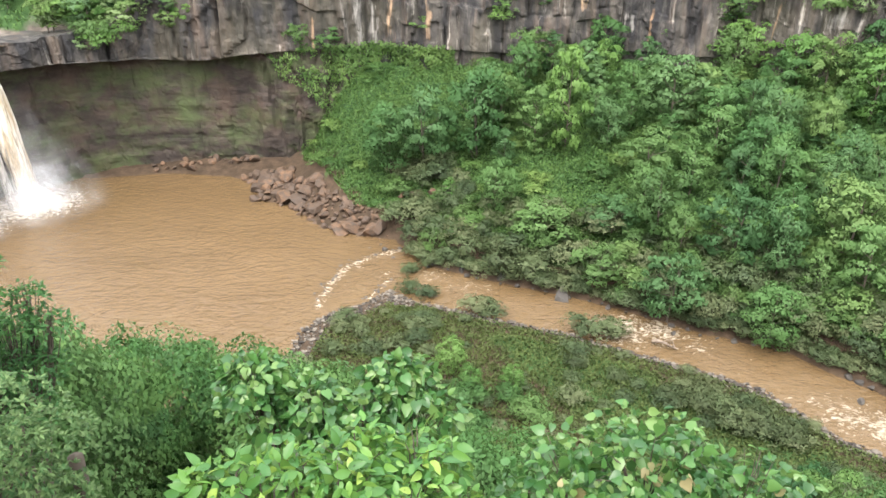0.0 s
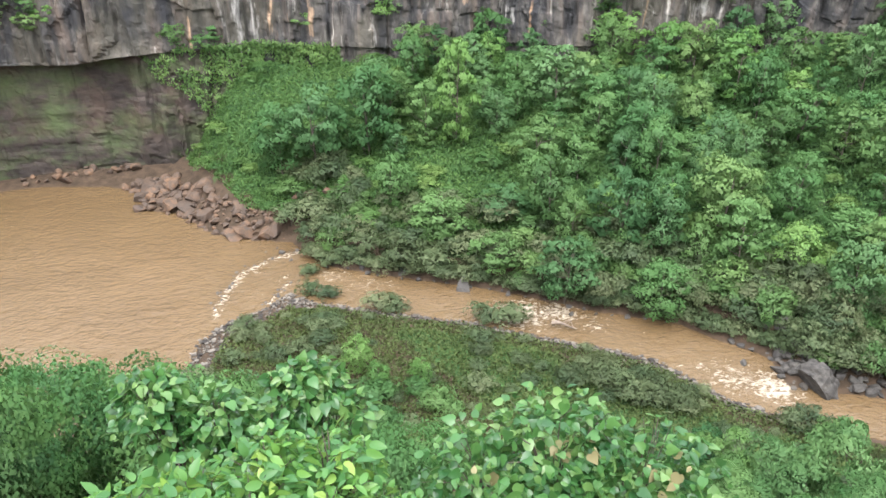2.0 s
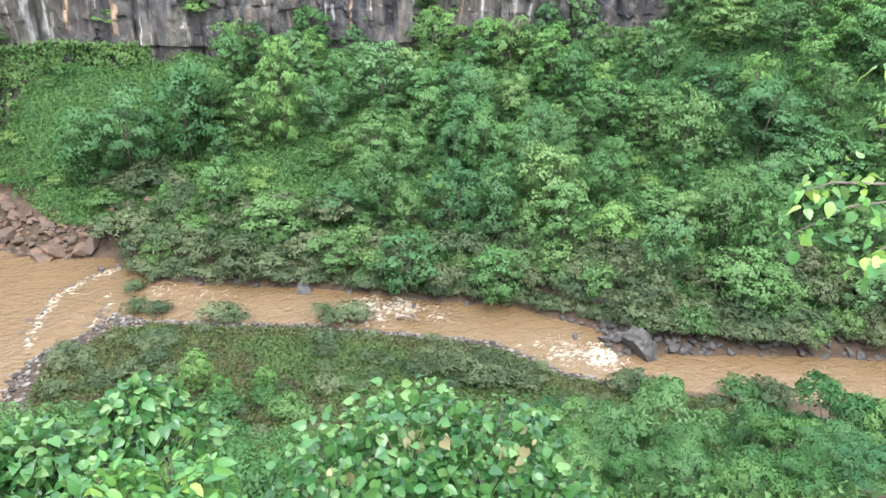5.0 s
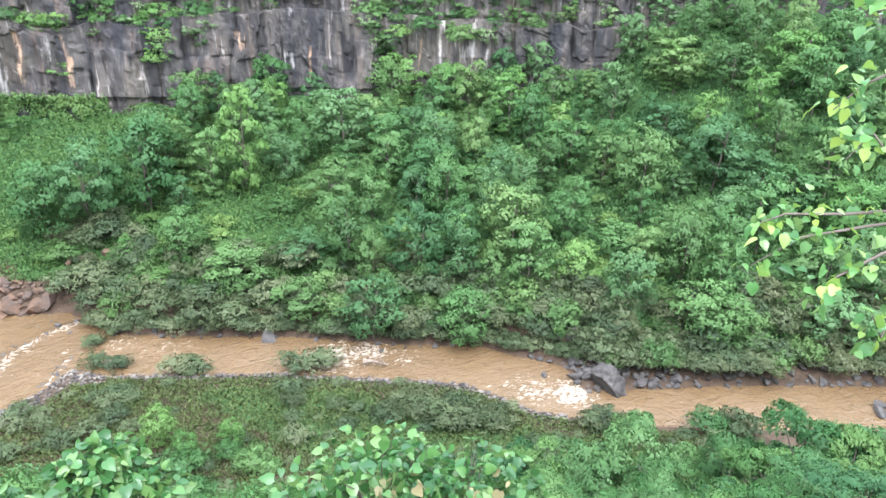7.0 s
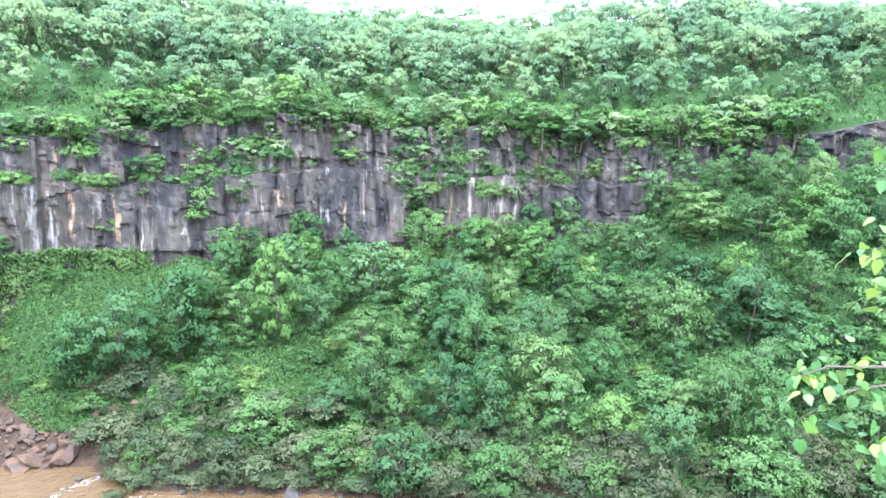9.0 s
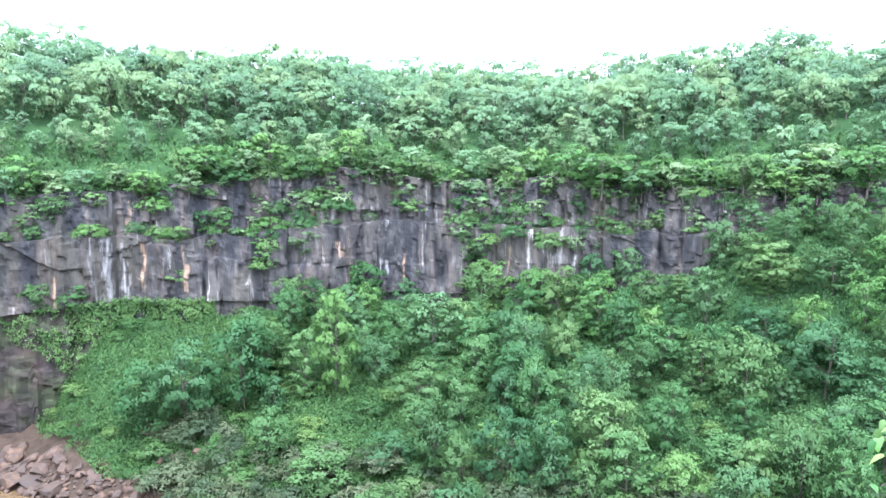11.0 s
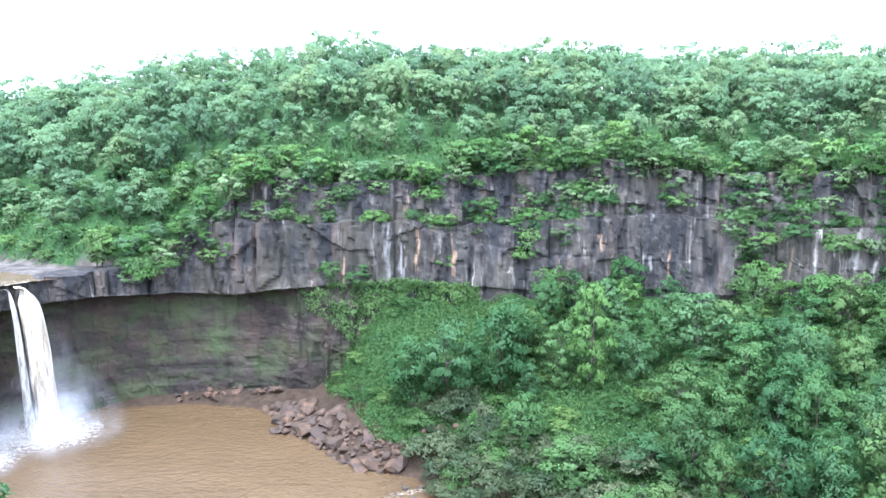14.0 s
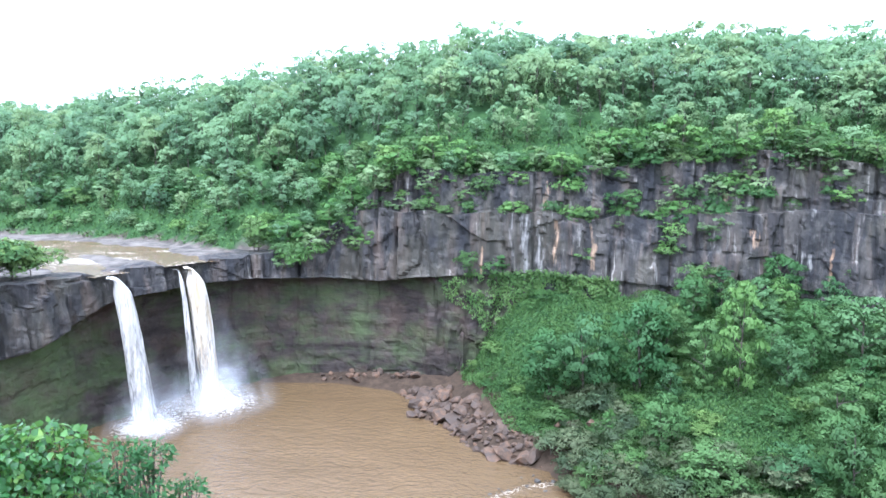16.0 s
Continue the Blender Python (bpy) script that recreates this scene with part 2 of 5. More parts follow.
lichen = ramp(nt_, noise_tex(nt_, 0.11, 5.0, 0.6, stretch=(1, 1, 0.5)), (0.50, (0, 0, 0)), (0.62, (1, 1, 1)))
col = mix(nt_, math_node(nt_, 'MULTIPLY', lichen, 0.35), col, (0.085, 0.078, 0.05))
wa_ = nt_.nodes.new("ShaderNodeAttribute")
wa_.attribute_name = "white_stain"
oa_ = nt_.nodes.new("ShaderNodeAttribute")
oa_.attribute_name = "ochre_stain"
ragged = noise_tex(nt_, 1.2, 5.0, 0.65, stretch=(1, 1, 0.12), distort=0.3)
for at_, tint in ((wa_, (0.36, 0.34, 0.32)), (oa_, (0.46, 0.31, 0.20))):
    amount = math_node(nt_, 'ADD', math_node(nt_, 'MULTIPLY', at_.outputs["Fac"], 0.36), math_node(nt_, 'SUBTRACT', ragged, 0.62))
    col = mix(nt_, ramp(nt_, amount, (0.10, (0, 0, 0)), (0.36, (1, 1, 1))), col, tint)
nt_.links.new(col, b_.inputs["Base Color"])
bump(nt_, b_, noise_tex(nt_, 1.1, 9.0, 0.72, stretch=(1, 1, 0.5)), 1.0, 0.9)

LOW_ROCK, nt_, b_ = material("mud_stained_basalt", 0.85, 0.2)
base = ramp(nt_, noise_tex(nt_, 0.3, 8.0, 0.68, stretch=(0.5, 0.5, 1.6)), (0.3, (0.024, 0.021, 0.020)), (0.55, (0.053, 0.043, 0.038)), (0.8, (0.092, 0.072, 0.060)))
mud = ramp(nt_, noise_tex(nt_, 0.12, 4.0, 0.6), (0.5, (0, 0, 0)), (0.65, (1, 1, 1)))
base = mix(nt_, math_node(nt_, 'MULTIPLY', mud, 0.6), base, (0.08, 0.056, 0.044))
dm_ = nt_.nodes.new("ShaderNodeAttribute")
dm_.attribute_name = "moss_cover"
moss = ramp(nt_, math_node(nt_, 'ADD', noise_tex(nt_, 0.10, 6.0, 0.65, stretch=(1, 1, 1.6)), math_node(nt_, 'MULTIPLY', dm_.outputs["Fac"], 0.17)), (0.46, (0, 0, 0)), (0.72, (1, 1, 1)))
nt_.links.new(mix(nt_, math_node(nt_, 'MULTIPLY', moss, 0.68), base, (0.075, 0.115, 0.04)), b_.inputs["Base Color"])
bump(nt_, b_, noise_tex(nt_, 1.0, 9.0, 0.7, stretch=(0.6, 0.6, 1.5)), 0.9, 0.6)

STONE, nt_, b_ = material("river_stone", 0.75, 0.3)
oi_ = nt_.nodes.new("ShaderNodeObjectInfo")
st = mix(nt_, oi_.outputs["Random"], (0.135, 0.080, 0.048), (0.064, 0.044, 0.032))
nt_.links.new(mix(nt_, ramp(nt_, noise_tex(nt_, 0.9, 7.0, 0.65), (0.4, (0, 0, 0)), (0.62, (1, 1, 1))), st, (0.06, 0.045, 0.036)), b_.inputs["Base Color"])
bump(nt_, b_, noise_tex(nt_, 2.5, 6.0), 0.6, 0.15)

WATER, nt_, b_ = material("muddy_water", 0.14, 0.5)
mudw = ramp(nt_, noise_tex(nt_, 0.05, 5.0, 0.6, stretch=(1, 1.6, 1)), (0.3, (0.102, 0.066, 0.032)), (0.7, (0.122, 0.080, 0.040)))
fa = nt_.nodes.new("ShaderNodeAttribute")
fa.attribute_name = "foam"
churn = noise_tex(nt_, 1.25, 7.0, 0.72, stretch=(0.8, 1.2, 1), distort=1.0)
white = math_node(nt_, 'ADD', math_node(nt_, 'MULTIPLY', fa.outputs["Fac"], 0.31), math_node(nt_, 'SUBTRACT', churn, 0.60))
white = ramp(nt_, white, (0.10, (0, 0, 0)), (0.26, (1, 1, 1)))
nt_.links.new(mix(nt_, white, mudw, (0.42, 0.37, 0.30)), b_.inputs["Base Color"])
nt_.links.new(ramp(nt_, white, (0.0, (0.15, 0.15, 0.15)), (1.0, (0.6, 0.6, 0.6))), b_.inputs["Roughness"])
ripple = math_node(nt_, 'ADD', noise_tex(nt_, 0.6, 3.0, 0.55, stretch=(0.9, 1.35, 1), distort=0.9), math_node(nt_, 'MULTIPLY', churn, fa.outputs["Fac"]))
ripple = math_node(nt_, 'ADD', ripple, math_node(nt_, 'MULTIPLY', noise_tex(nt_, 1.6, 4.0, 0.6, stretch=(0.9, 1.2, 1), distort=0.8), 0.5))
bump(nt_, b_, ripple, 0.75, 0.45)

# ---- the plan: lines in metres ----
CLIFF = [(-70, -40), (-92, 5), (-107, 45), (-106, 80), (-99, 104), (-95, 117), (-90, 132), (-81, 145), (-67, 153), (-50, 155),
         (-35, 155), (0, 156), (36, 156), (63, 147), (83, 135), (101, 122), (123, 105), (153, 84), (203, 54), (300, -1), (420, -66)]
LAKE = [(-75, 52), (-100, 62), (-112, 90), (-108, 115), (-96, 135), (-84, 142), (-72, 143), (-59, 146), (-46, 144), (-38, 139.5), (-36, 130),
        (-28.6, 126.7), (-21.7, 117), (-14, 113.3), (-8, 111), (-4, 104)]
RIVER = [(-2, 101), (8, 96), (18, 91.7), (25, 87.5), (35, 81), (44, 76.7), (47.3, 72), (52, 67), (51, 60.5), (58, 58.3), (69, 54), (87, 45.6),
         (120, 30), (180, 5), (320, -55), (320, -70), (180, -11), (120, 14), (79, 38), (62, 46.5), (50, 53), (42, 59.5), (37.4, 68), (32, 71.7),
         (22.8, 76.7), (16, 80.8), (6.7, 84.4), (-5, 90), (-8, 92.6), (-11, 89), (-14.6, 86.7), (-18.6, 82), (-20, 74), (-28, 66), (-50, 57)]
SHORE = LAKE + RIVER
MIDDLE = [(-140, 100), (-40, 118), (-10, 98), (20, 85), (48, 64), (87, 42), (120, 22), (320, -62), (900, -300)]
NEAR_FOOT = [(-300, 40), (-140, 44), (-60, 49), (-20, 51), (20, 50), (40, 44), (62, 32), (90, 18), (130, 0), (200, -30), (420, -120), (900, -330)]
HILL_FOOT = [(-900, 215), (-300, 178), (-166, 166), (-138, 164), (-109, 159), (-90, 149)] + CLIFF[8:]
VALLEY = CLIFF + [(900, -320), (900, -700), (-70, -700)]
UPPER_LEVEL = 29.0


CHANNELS = [([(-78, 124), (-92, 134), (-108, 142), (-133, 147), (-170, 145), (-320, 130)], 4.0), ([(-84, 110), (-95, 114), (-108, 122), (-122, 134), (-133, 147)], 1.8)]


def channel(x, y):
    """How far the upper river has cut into its bed."""
    cut = 0.0
    for line_, half in CHANNELS:
        d, w, _ = seg_dist(x, y, line_)
        cut = np.maximum(cut, 0.75 * smooth(half * (1 + 0.5 * w) + 1.5, half * (0.6 + 0.4 * w), d + 1.2 * vnoise(np.asarray(x) * 0.25, np.asarray(y) * 0.25, 0, 15)))
    return cut


def rim_height(x, y):
    """The level of the cliff's upper edge."""
    right = 29.2 + 20.5 * smooth(-74, -42, x) + 1.5 * np.sin(np.asarray(x) * 0.05)
    left = 29.2 + 18 * smooth(95, 35, y)
    return np.where(np.asarray(x) > -85, right, left)


def height(x, y):
    """The ground's level: the valley floor, its slopes, and the country above the cliffs."""
    x, y = np.asarray(x, float), np.asarray(y, float)
    # valley
    d, _, _ = seg_dist(x, y, SHORE + SHORE[:1])
    wet = inside(x, y, SHORE)
    d = np.where(wet, -d, d)
    dc, where, _ = seg_dist(x, y, CLIFF)
    ym = np.interp(x, [p[0] for p in MIDDLE], [p[1] for p in MIDDLE])
    bumps = fbm(x * 0.09, y * 0.09, 0, 4, 3)
    t = np.clip(d, 0, None) / (np.clip(d, 0, None) + dc + 1e-6)
    far = 0.5 * smooth(0, 2, d) + (24.5 + 19 * smooth(82, 112, x)) * np.clip(t, 0, 1) ** 0.95 * smooth(-35, -16, x) + np.where(x < -30, np.clip(d, 0, 9) * 0.22, 0) + bumps * 1.8 * smooth(1, 8, d)
    dn, _, side = seg_dist(x, y, NEAR_FOOT)
    s = np.where(side < 0, dn, -dn)
    plain = 0.35 * smooth(0, 1.5, d) + 0.05 * np.clip(d, 0, 20) + bumps * 0.7 * smooth(1, 6, d)
    climb = np.interp(s + bumps * 2.5 * smooth(46, 30, s), [0, 8, 20, 32, 40, 44.5, 47.5, 49.5, 60, 300], [0, 2, 13, 25.5, 33.5, 38.5, 44, 46.7, 47.2, 56])
    near = plain + climb
    low = np.where(y > ym, far, near)
    low = np.where(d < 0, np.maximum(-2.2, d * 0.45), low)
    # above
    dh, _, hs = seg_dist(x, y, HILL_FOOT)
    beyond = hs > 0
    base = np.where(x > -88, rim_height(x, y), UPPER_LEVEL)
    crest = np.interp(x, [-260, -200, -170, -137, -100, -69, 0, 20, 45, 115, 170, 260], [57, 65.5, 72, 74, 80, 83.5, 80, 79.5, 76, 79, 86, 88])
    rise = (crest - base) * (1 - np.exp(-np.clip(dh, 0, None) / 34))
    hill = base + rise + fbm(x * 0.03, y * 0.03, 0, 3, 9) * 5 * smooth(5, 40, dh)
    bed = UPPER_LEVEL + 0.8 * fbm(x * 0.12, y * 0.12, 0, 4, 5) - channel(x, y) + 0.42 * np.clip(97 - 0.06 * (x + 100) - y, 0, 45)
    upper = np.where(beyond, hill, bed)
    return np.where(inside(x, y, VALLEY), low, upper)


# ---- the ground: one sheet to the horizon ----
def axis(lo, hi, step, reach):
    core = np.arange(lo, hi + step / 2, step)
    grow, out = step, []
    p = hi
    while p < reach:
        grow *= 1.18
        p += grow
        out.append(p)
    left, grow, p = [], step, lo
    while p > -reach:
        grow *= 1.18
        p -= grow
        left.append(p)
    return np.concatenate([left[::-1], core, out])


gx, gy = axis(-170, 160, 1.95, 3000), axis(-10, 240, 1.95, 3000)
X, Y = np.meshgrid(gx, gy, indexing='ij')
Z = height(X, Y)
me = mesh_of("ground", np.stack([X, Y, Z], -1).reshape(-1, 3), grid_faces(len(gx), len(gy)), [EARTH])
shore = seg_dist(X, Y, SHORE + SHORE[:1])[0]
valley = inside(X, Y, VALLEY)
upbed = ~valley & (seg_dist(X, Y, HILL_FOOT)[2] <= 0) & (X < -70)
grassy = np.where(valley, smooth(2.5, 6, shore) * smooth(-3, 3, X + 29 - 0.5 * (148 - Y)), 1.0) * ~upbed
me.attributes.new("grass", 'FLOAT', 'POINT').data.foreach_set("value", grassy.ravel().astype(np.float32))
me.attributes.new("bare_rock", 'FLOAT', 'POINT').data.foreach_set("value", (upbed * smooth(80, 100, Y)).ravel().astype(np.float32))
tagged(new("ground", me), "brown earth and green growth on gorge floor and hills", "ground", kind="structure")

# water: one muddy sheet, churned to foam at the stone bar, in the rapids and under the falls
WEIR = [(-6.5, 106.6), (-10, 105.4), (-14.5, 101.6), (-17, 95), (-17.8, 88)]
SIDE_BAR = [(-11.2, 89.4), (-9.8, 92.4), (-8.4, 95.6)]
RAPIDS = [(-1.5, 98, 4, 0.6), (4, 94, 5, 0.5), (9.5, 91.5, 4, 0.35), (24, 82, 6, 0.8), (29, 81.5, 5, 0.85), (33, 78, 4, 0.6), (37, 73.5, 4, 0.35), (45, 63.5, 4.5, 0.75), (48.5, 61, 4, 0.95),
          (43, 66, 4, 0.5), (-9, 98, 4.5, 0.42), (-13.5, 95, 3.5, 0.38), (-12, 101, 3.5, 0.4), (60, 54, 5, 0.25)]
FALL_FEET = [(-83.7, 112.7, 7.5), (-78.3, 127.0, 10.0)]


def foam_at(x, y):
    f = 0.78 * np.exp(-(seg_dist(x, y, WEIR)[0] / 1.15) ** 2)
    f = np.maximum(f, 0.7 * np.exp(-(seg_dist(x, y, SIDE_BAR)[0] / 0.7) ** 2))
    for px, py, rad, amount in RAPIDS:
        f = np.maximum(f, amount * np.exp(-((x - px) ** 2 + (y - py) ** 2) / rad ** 2))
    for px, py, rad in FALL_FEET:
        d = np.hypot(x - px, y - py) / rad
        f = np.maximum(f, 1.3 * np.exp(-d ** 2 * 1.2))
    return f


wx, wy = np.arange(-114, 200, 0.7), np.arange(-20, 156, 0.7)
X, Y = np.meshgrid(wx, wy, indexing='ij')
foam = foam_at(X, Y)
Z = 0.07 * fbm(X * 0.35, Y * 0.5, 0, 3, 21) + foam * 0.35 * fbm(X * 0.8, Y * 0.8, 0, 2, 22) - 0.12 * smooth(-4, 8, X)
faces = grid_faces(len(wx), len(wy))
cx, cy = X.ravel()[faces].mean(1), Y.ravel()[faces].mean(1)
faces = faces[inside(cx, cy, SHORE) | (seg_dist(cx, cy, SHORE + SHORE[:1])[0] < 3)]
used = np.unique(faces)
index = np.zeros(X.size, np.int64)
index[used] = np.arange(len(used))
me = mesh_of("water", np.stack([X, Y, Z], -1).reshape(-1, 3)[used], index[faces], [WATER])
me.attributes.new("foam", 'FLOAT', 'POINT').data.foreach_set("value", foam.ravel()[used].astype(np.float32))
tagged(new("water", me), "muddy brown lake and river, rippled, with white rapids", "water", kind="structure")


# ---- the cliff ----
def along(line, step):
    p = np.array(line, float)
    seg = np.hypot(*(p[1:] - p[:-1]).T)
    s = np.concatenate([[0], np.cumsum(seg)])
    q = np.arange(0, s[-1], step)
    return np.stack([np.interp(q, s, p[:, 0]), np.interp(q, s, p[:, 1])], 1), q


def soften(p, n):
    for _ in range(n):
        p[1:-1] = (p[:-2] + p[1:-1] * 2 + p[2:]) / 4
    return p


line, arc = along(CLIFF, 0.55)
line = soften(line, 80)
keep = (line[:, 0] < 175) & ~((line[:, 1] < 10) & (line[:, 0] < 0))
line, arc = line[keep], arc[keep]
tang = np.gradient(line, axis=0)
tang /= np.hypot(tang[:, 0], tang[:, 1])[:, None]
inward = np.stack([tang[:, 1], -tang[:, 0]], 1)
lx, ly = line[:, 0], line[:, 1]
top = rim_height(lx, ly) + (0.8 * vnoise(arc * 0.12, 0, 0, 4) + 1.6 * vnoise(arc * 0.045, 5, 0, 14)) * smooth(-78, -55, lx)
falls = smooth(60, 95, ly) * smooth(-30, -48, lx)            # the undercut stretch round the pool
shelf = 23.5 + 1.2 * vnoise(arc * 0.06, 3, 0, 8) + 1.5 * smooth(-60, -40, lx) - 6.0 * smooth(118, 95, ly) * (lx < -70)
foot = np.where(falls > 0.02, -2.0, height(lx + inward[:, 0] * 7, ly + inward[:, 1] * 7) - 3)
foot = np.minimum(foot, shelf - 1)
front = 7.0 + 0.3 * falls + 1.4 * vnoise(arc * 0.05, 0, 0, 31) + 1.2 * vnoise(arc * 0.16, 0, 0, 32)
under = np.where(falls > 0, 2.4 + 0.8 * vnoise(arc * 0.1, 7, 0, 33), front - 0.8)
under = under * falls + (front - 0.8) * (1 - falls) + 2.6 * smooth(114, 100, ly) * falls
rows_z, rows_o = [], []
for k in range(40):                                          # lower wall
    f = k / 39
    rows_z.append(foot + (shelf - foot) * f)
    rows_o.append(under + 1.6 * falls * (1 - f) ** 2)
for f in (0.25, 0.5, 0.75, 1.0):                             # underside of the shelf
    rows_z.append(shelf + 0.3 * f)
    rows_o.append(under + (front - under) * f)
ledge = np.minimum(39.0 + 1.3 * vnoise(arc * 0.05, 1, 0, 35) + 0.9 * vnoise(arc * 0.19, 4, 0, 36), top - 0.5)
for k in range(1, 30):
    f = k / 29
    rows_z.append(shelf + 0.3 + (ledge - shelf - 0.3) * f)
    rows_o.append(front - 0.8 * f)
step_in = 1.8 * smooth(39.5, 43, top)
for k in range(24):
    f = k / 23
    rows_z.append(ledge + 0.05 + (top - ledge) * f)
    rows_o.append(front - 0.8 - step_in - 1.2 * f * smooth(39.5, 43, top))
for back_off, up in ((1.5, 0.25), (4.5, 0.3), (9, -0.4)):
    rows_z.append(top + up)
    rows_o.append(front - 2.4 - back_off)
Zc, Oc = np.stack(rows_z, 1), np.stack(rows_o, 1)
nv = Zc.shape[1]
A = np.repeat(arc[:, None], nv, 1)
warp = 0.5 * vnoise(A * 0.15, Zc * 0.12, 0, 2)
soft = np.where(np.arange(nv)[None] < 44, falls[:, None], 0)
blocks = hash3(np.floor(A * 0.20 + warp), np.floor(Zc * 0.085 + 0.5 * vnoise(A * 0.07, 0, 0, 6)), np.zeros_like(A), 41) - 0.5
small = hash3(np.floor(A * 0.7 + warp * 1.7), np.floor(Zc * 0.25 + hash3(np.floor(A * 0.7 + warp * 1.7), np.zeros_like(A), np.zeros_like(A), 49) * 3), np.zeros_like(A), 44) - 0.5
strata = hash3(np.floor(A * 0.05 + warp), np.floor(Zc * 0.75 + 0.4 * vnoise(A * 0.03, 0, 0, 47)), np.zeros_like(A), 48) - 0.5
crack = np.clip(1 - np.abs(vnoise(A * 0.24, Zc * 0.02, 0, 45)) * 9, 0, 1)
flute = vnoise(A * 0.75, Zc * 0.03, 0, 51)
upper_tier = np.where(np.arange(nv)[None] > 74, 1.0, 0.0)
rough_off = ((blocks * 1.5 + small * (0.6 + 0.6 * upper_tier) - 1.3 * crack + 0.6 * flute) * (1 - 0.75 * soft) + strata * (0.12 + 0.24 * soft)
             + 1.5 * fbm(A * 0.12, Zc * 0.05, 0, 5, 42) + (0.35 + 0.3 * upper_tier) * fbm(A * 0.8, Zc * 0.6, 0, 3, 43))
rough_off[:, -3:] = 0
Oc = Oc + rough_off
PX, PY = lx[:, None] + inward[:, 0:1] * Oc, ly[:, None] + inward[:, 1:2] * Oc
near_lip = (Zc > 27.5) & (PX < -72) & (PY > 98)
Zc = np.where(near_lip, np.minimum(Zc, 29.3 + 0.4 * vnoise(PX * 0.3, PY * 0.3, 0, 16)) - channel(PX, PY), Zc)
me = mesh_of("cliff", np.stack([PX, PY, Zc], -1).reshape(-1, 3), grid_faces(len(arc), nv)[:, ::-1], [ROCK, LOW_ROCK], False)
# mineral stains on the face: x, upper and lower level, width
WHITE_STAINS = [(-17.2, 39, 24, 2.2), (-14.5, 38, 25, 1.2), (-13.5, 32, 24.5, 1.0), (34.8, 43.4, 39.7, 1.7), (36.5, 35, 28, 0.8), (38.4, 32.4, 29, 1.8), (38.8, 41.4, 39.3, 0.8),
                (9.5, 29.6, 25.5, 0.9), (12.3, 28, 24.5, 0.8), (72.6, 33.9, 31.3, 5.0), (64.1, 32.6, 29, 0.8), (-20, 40, 30, 0.9)]
OCHRE_STAINS = [(-13.2, 46, 39.5, 1.6), (-3.1, 33.2, 27.3, 1.5), (-10.7, 38, 26, 1.3), (-26.5, 31.6, 25.5, 1.0), (22.6, 44.2, 40, 1.5), (-3.4, 38, 33, 0.8), (28, 37, 33, 2.0)]
for key_, stains in (("white_stain", WHITE_STAINS), ("ochre_stain", OCHRE_STAINS)):
    amount_ = np.zeros_like(Zc)
    for sx, z1, z0, w_ in stains:
        amount_ = np.maximum(amount_, np.exp(-((PX - sx - 0.25 * np.sin(Zc * 0.9 + sx)) / (w_ * 0.5)) ** 2) * smooth(z0 - 1, z0 + 0.6, Zc) * smooth(z1 + 0.8, z1 - 0.5, Zc))
    me.attributes.new(key_, 'FLOAT', 'POINT').data.foreach_set("value", amount_.ravel().astype(np.float32))
moss_ = smooth(113, 104, PY) * (PX < -60) + 0.3 * np.exp(-((PX + 60) / 10) ** 2) * (PY > 130) * smooth(9, 15, Zc)
me.attributes.new("moss_cover", 'FLOAT', 'POINT').data.foreach_set("value", moss_.ravel().astype(np.float32))
low = np.repeat((lx < -18)[:-1, None], nv - 1, 1) & (np.arange(nv - 1)[None] < 43)
me.polygons.foreach_set("material_index", low.ravel().astype(np.int32))
tagged(new("cliff", me), "dark basalt cliff with rust and white streaks", "cliff", kind="structure")


# ---- plants: tools ----
def unit(v):
    return v / (np.linalg.norm(v, axis=-1, keepdims=True) + 1e-9)


def tube(points, radii, sides=6):
    """A tapered tube through points; returns its vertices and quads."""
    p, r = np.asarray(points, float), np.asarray(radii, float)
    t = unit(np.gradient(p, axis=0))
    a = unit(np.cross(t, np.where(abs(t[:, 2:3]) > 0.9, [[1.0, 0, 0]], [[0, 0, 1.0]])))
    b = np.cross(t, a)
    ang = np.arange(sides) * 2 * np.pi / sides
    v = p[:, None] + r[:, None, None] * (np.cos(ang)[None, :, None] * a[:, None] + np.sin(ang)[None, :, None] * b[:, None])
    i = np.arange(len(p) - 1)[:, None] * sides
    j, k = np.arange(sides)[None], (np.arange(sides)[None] + 1) % sides
    return v.reshape(-1, 3), np.stack([i + j, i + k, i + sides + k, i + sides + j], -1).reshape(-1, 4)


def join(pieces):
    verts, faces, n = [], [], 0
    for v, f in pieces:
        verts.append(v)
        faces.append(np.asarray(f) + n)
        n += len(v)
    return np.concatenate(verts), np.concatenate(faces)


def ball(n, r, low=-1.0):
    z = r.uniform(low, 1, n)
    a = r.uniform(0, 2 * np.pi, n)
    s = np.sqrt(1 - z * z)
    return np.stack([s * np.cos(a), s * np.sin(a), z], 1)


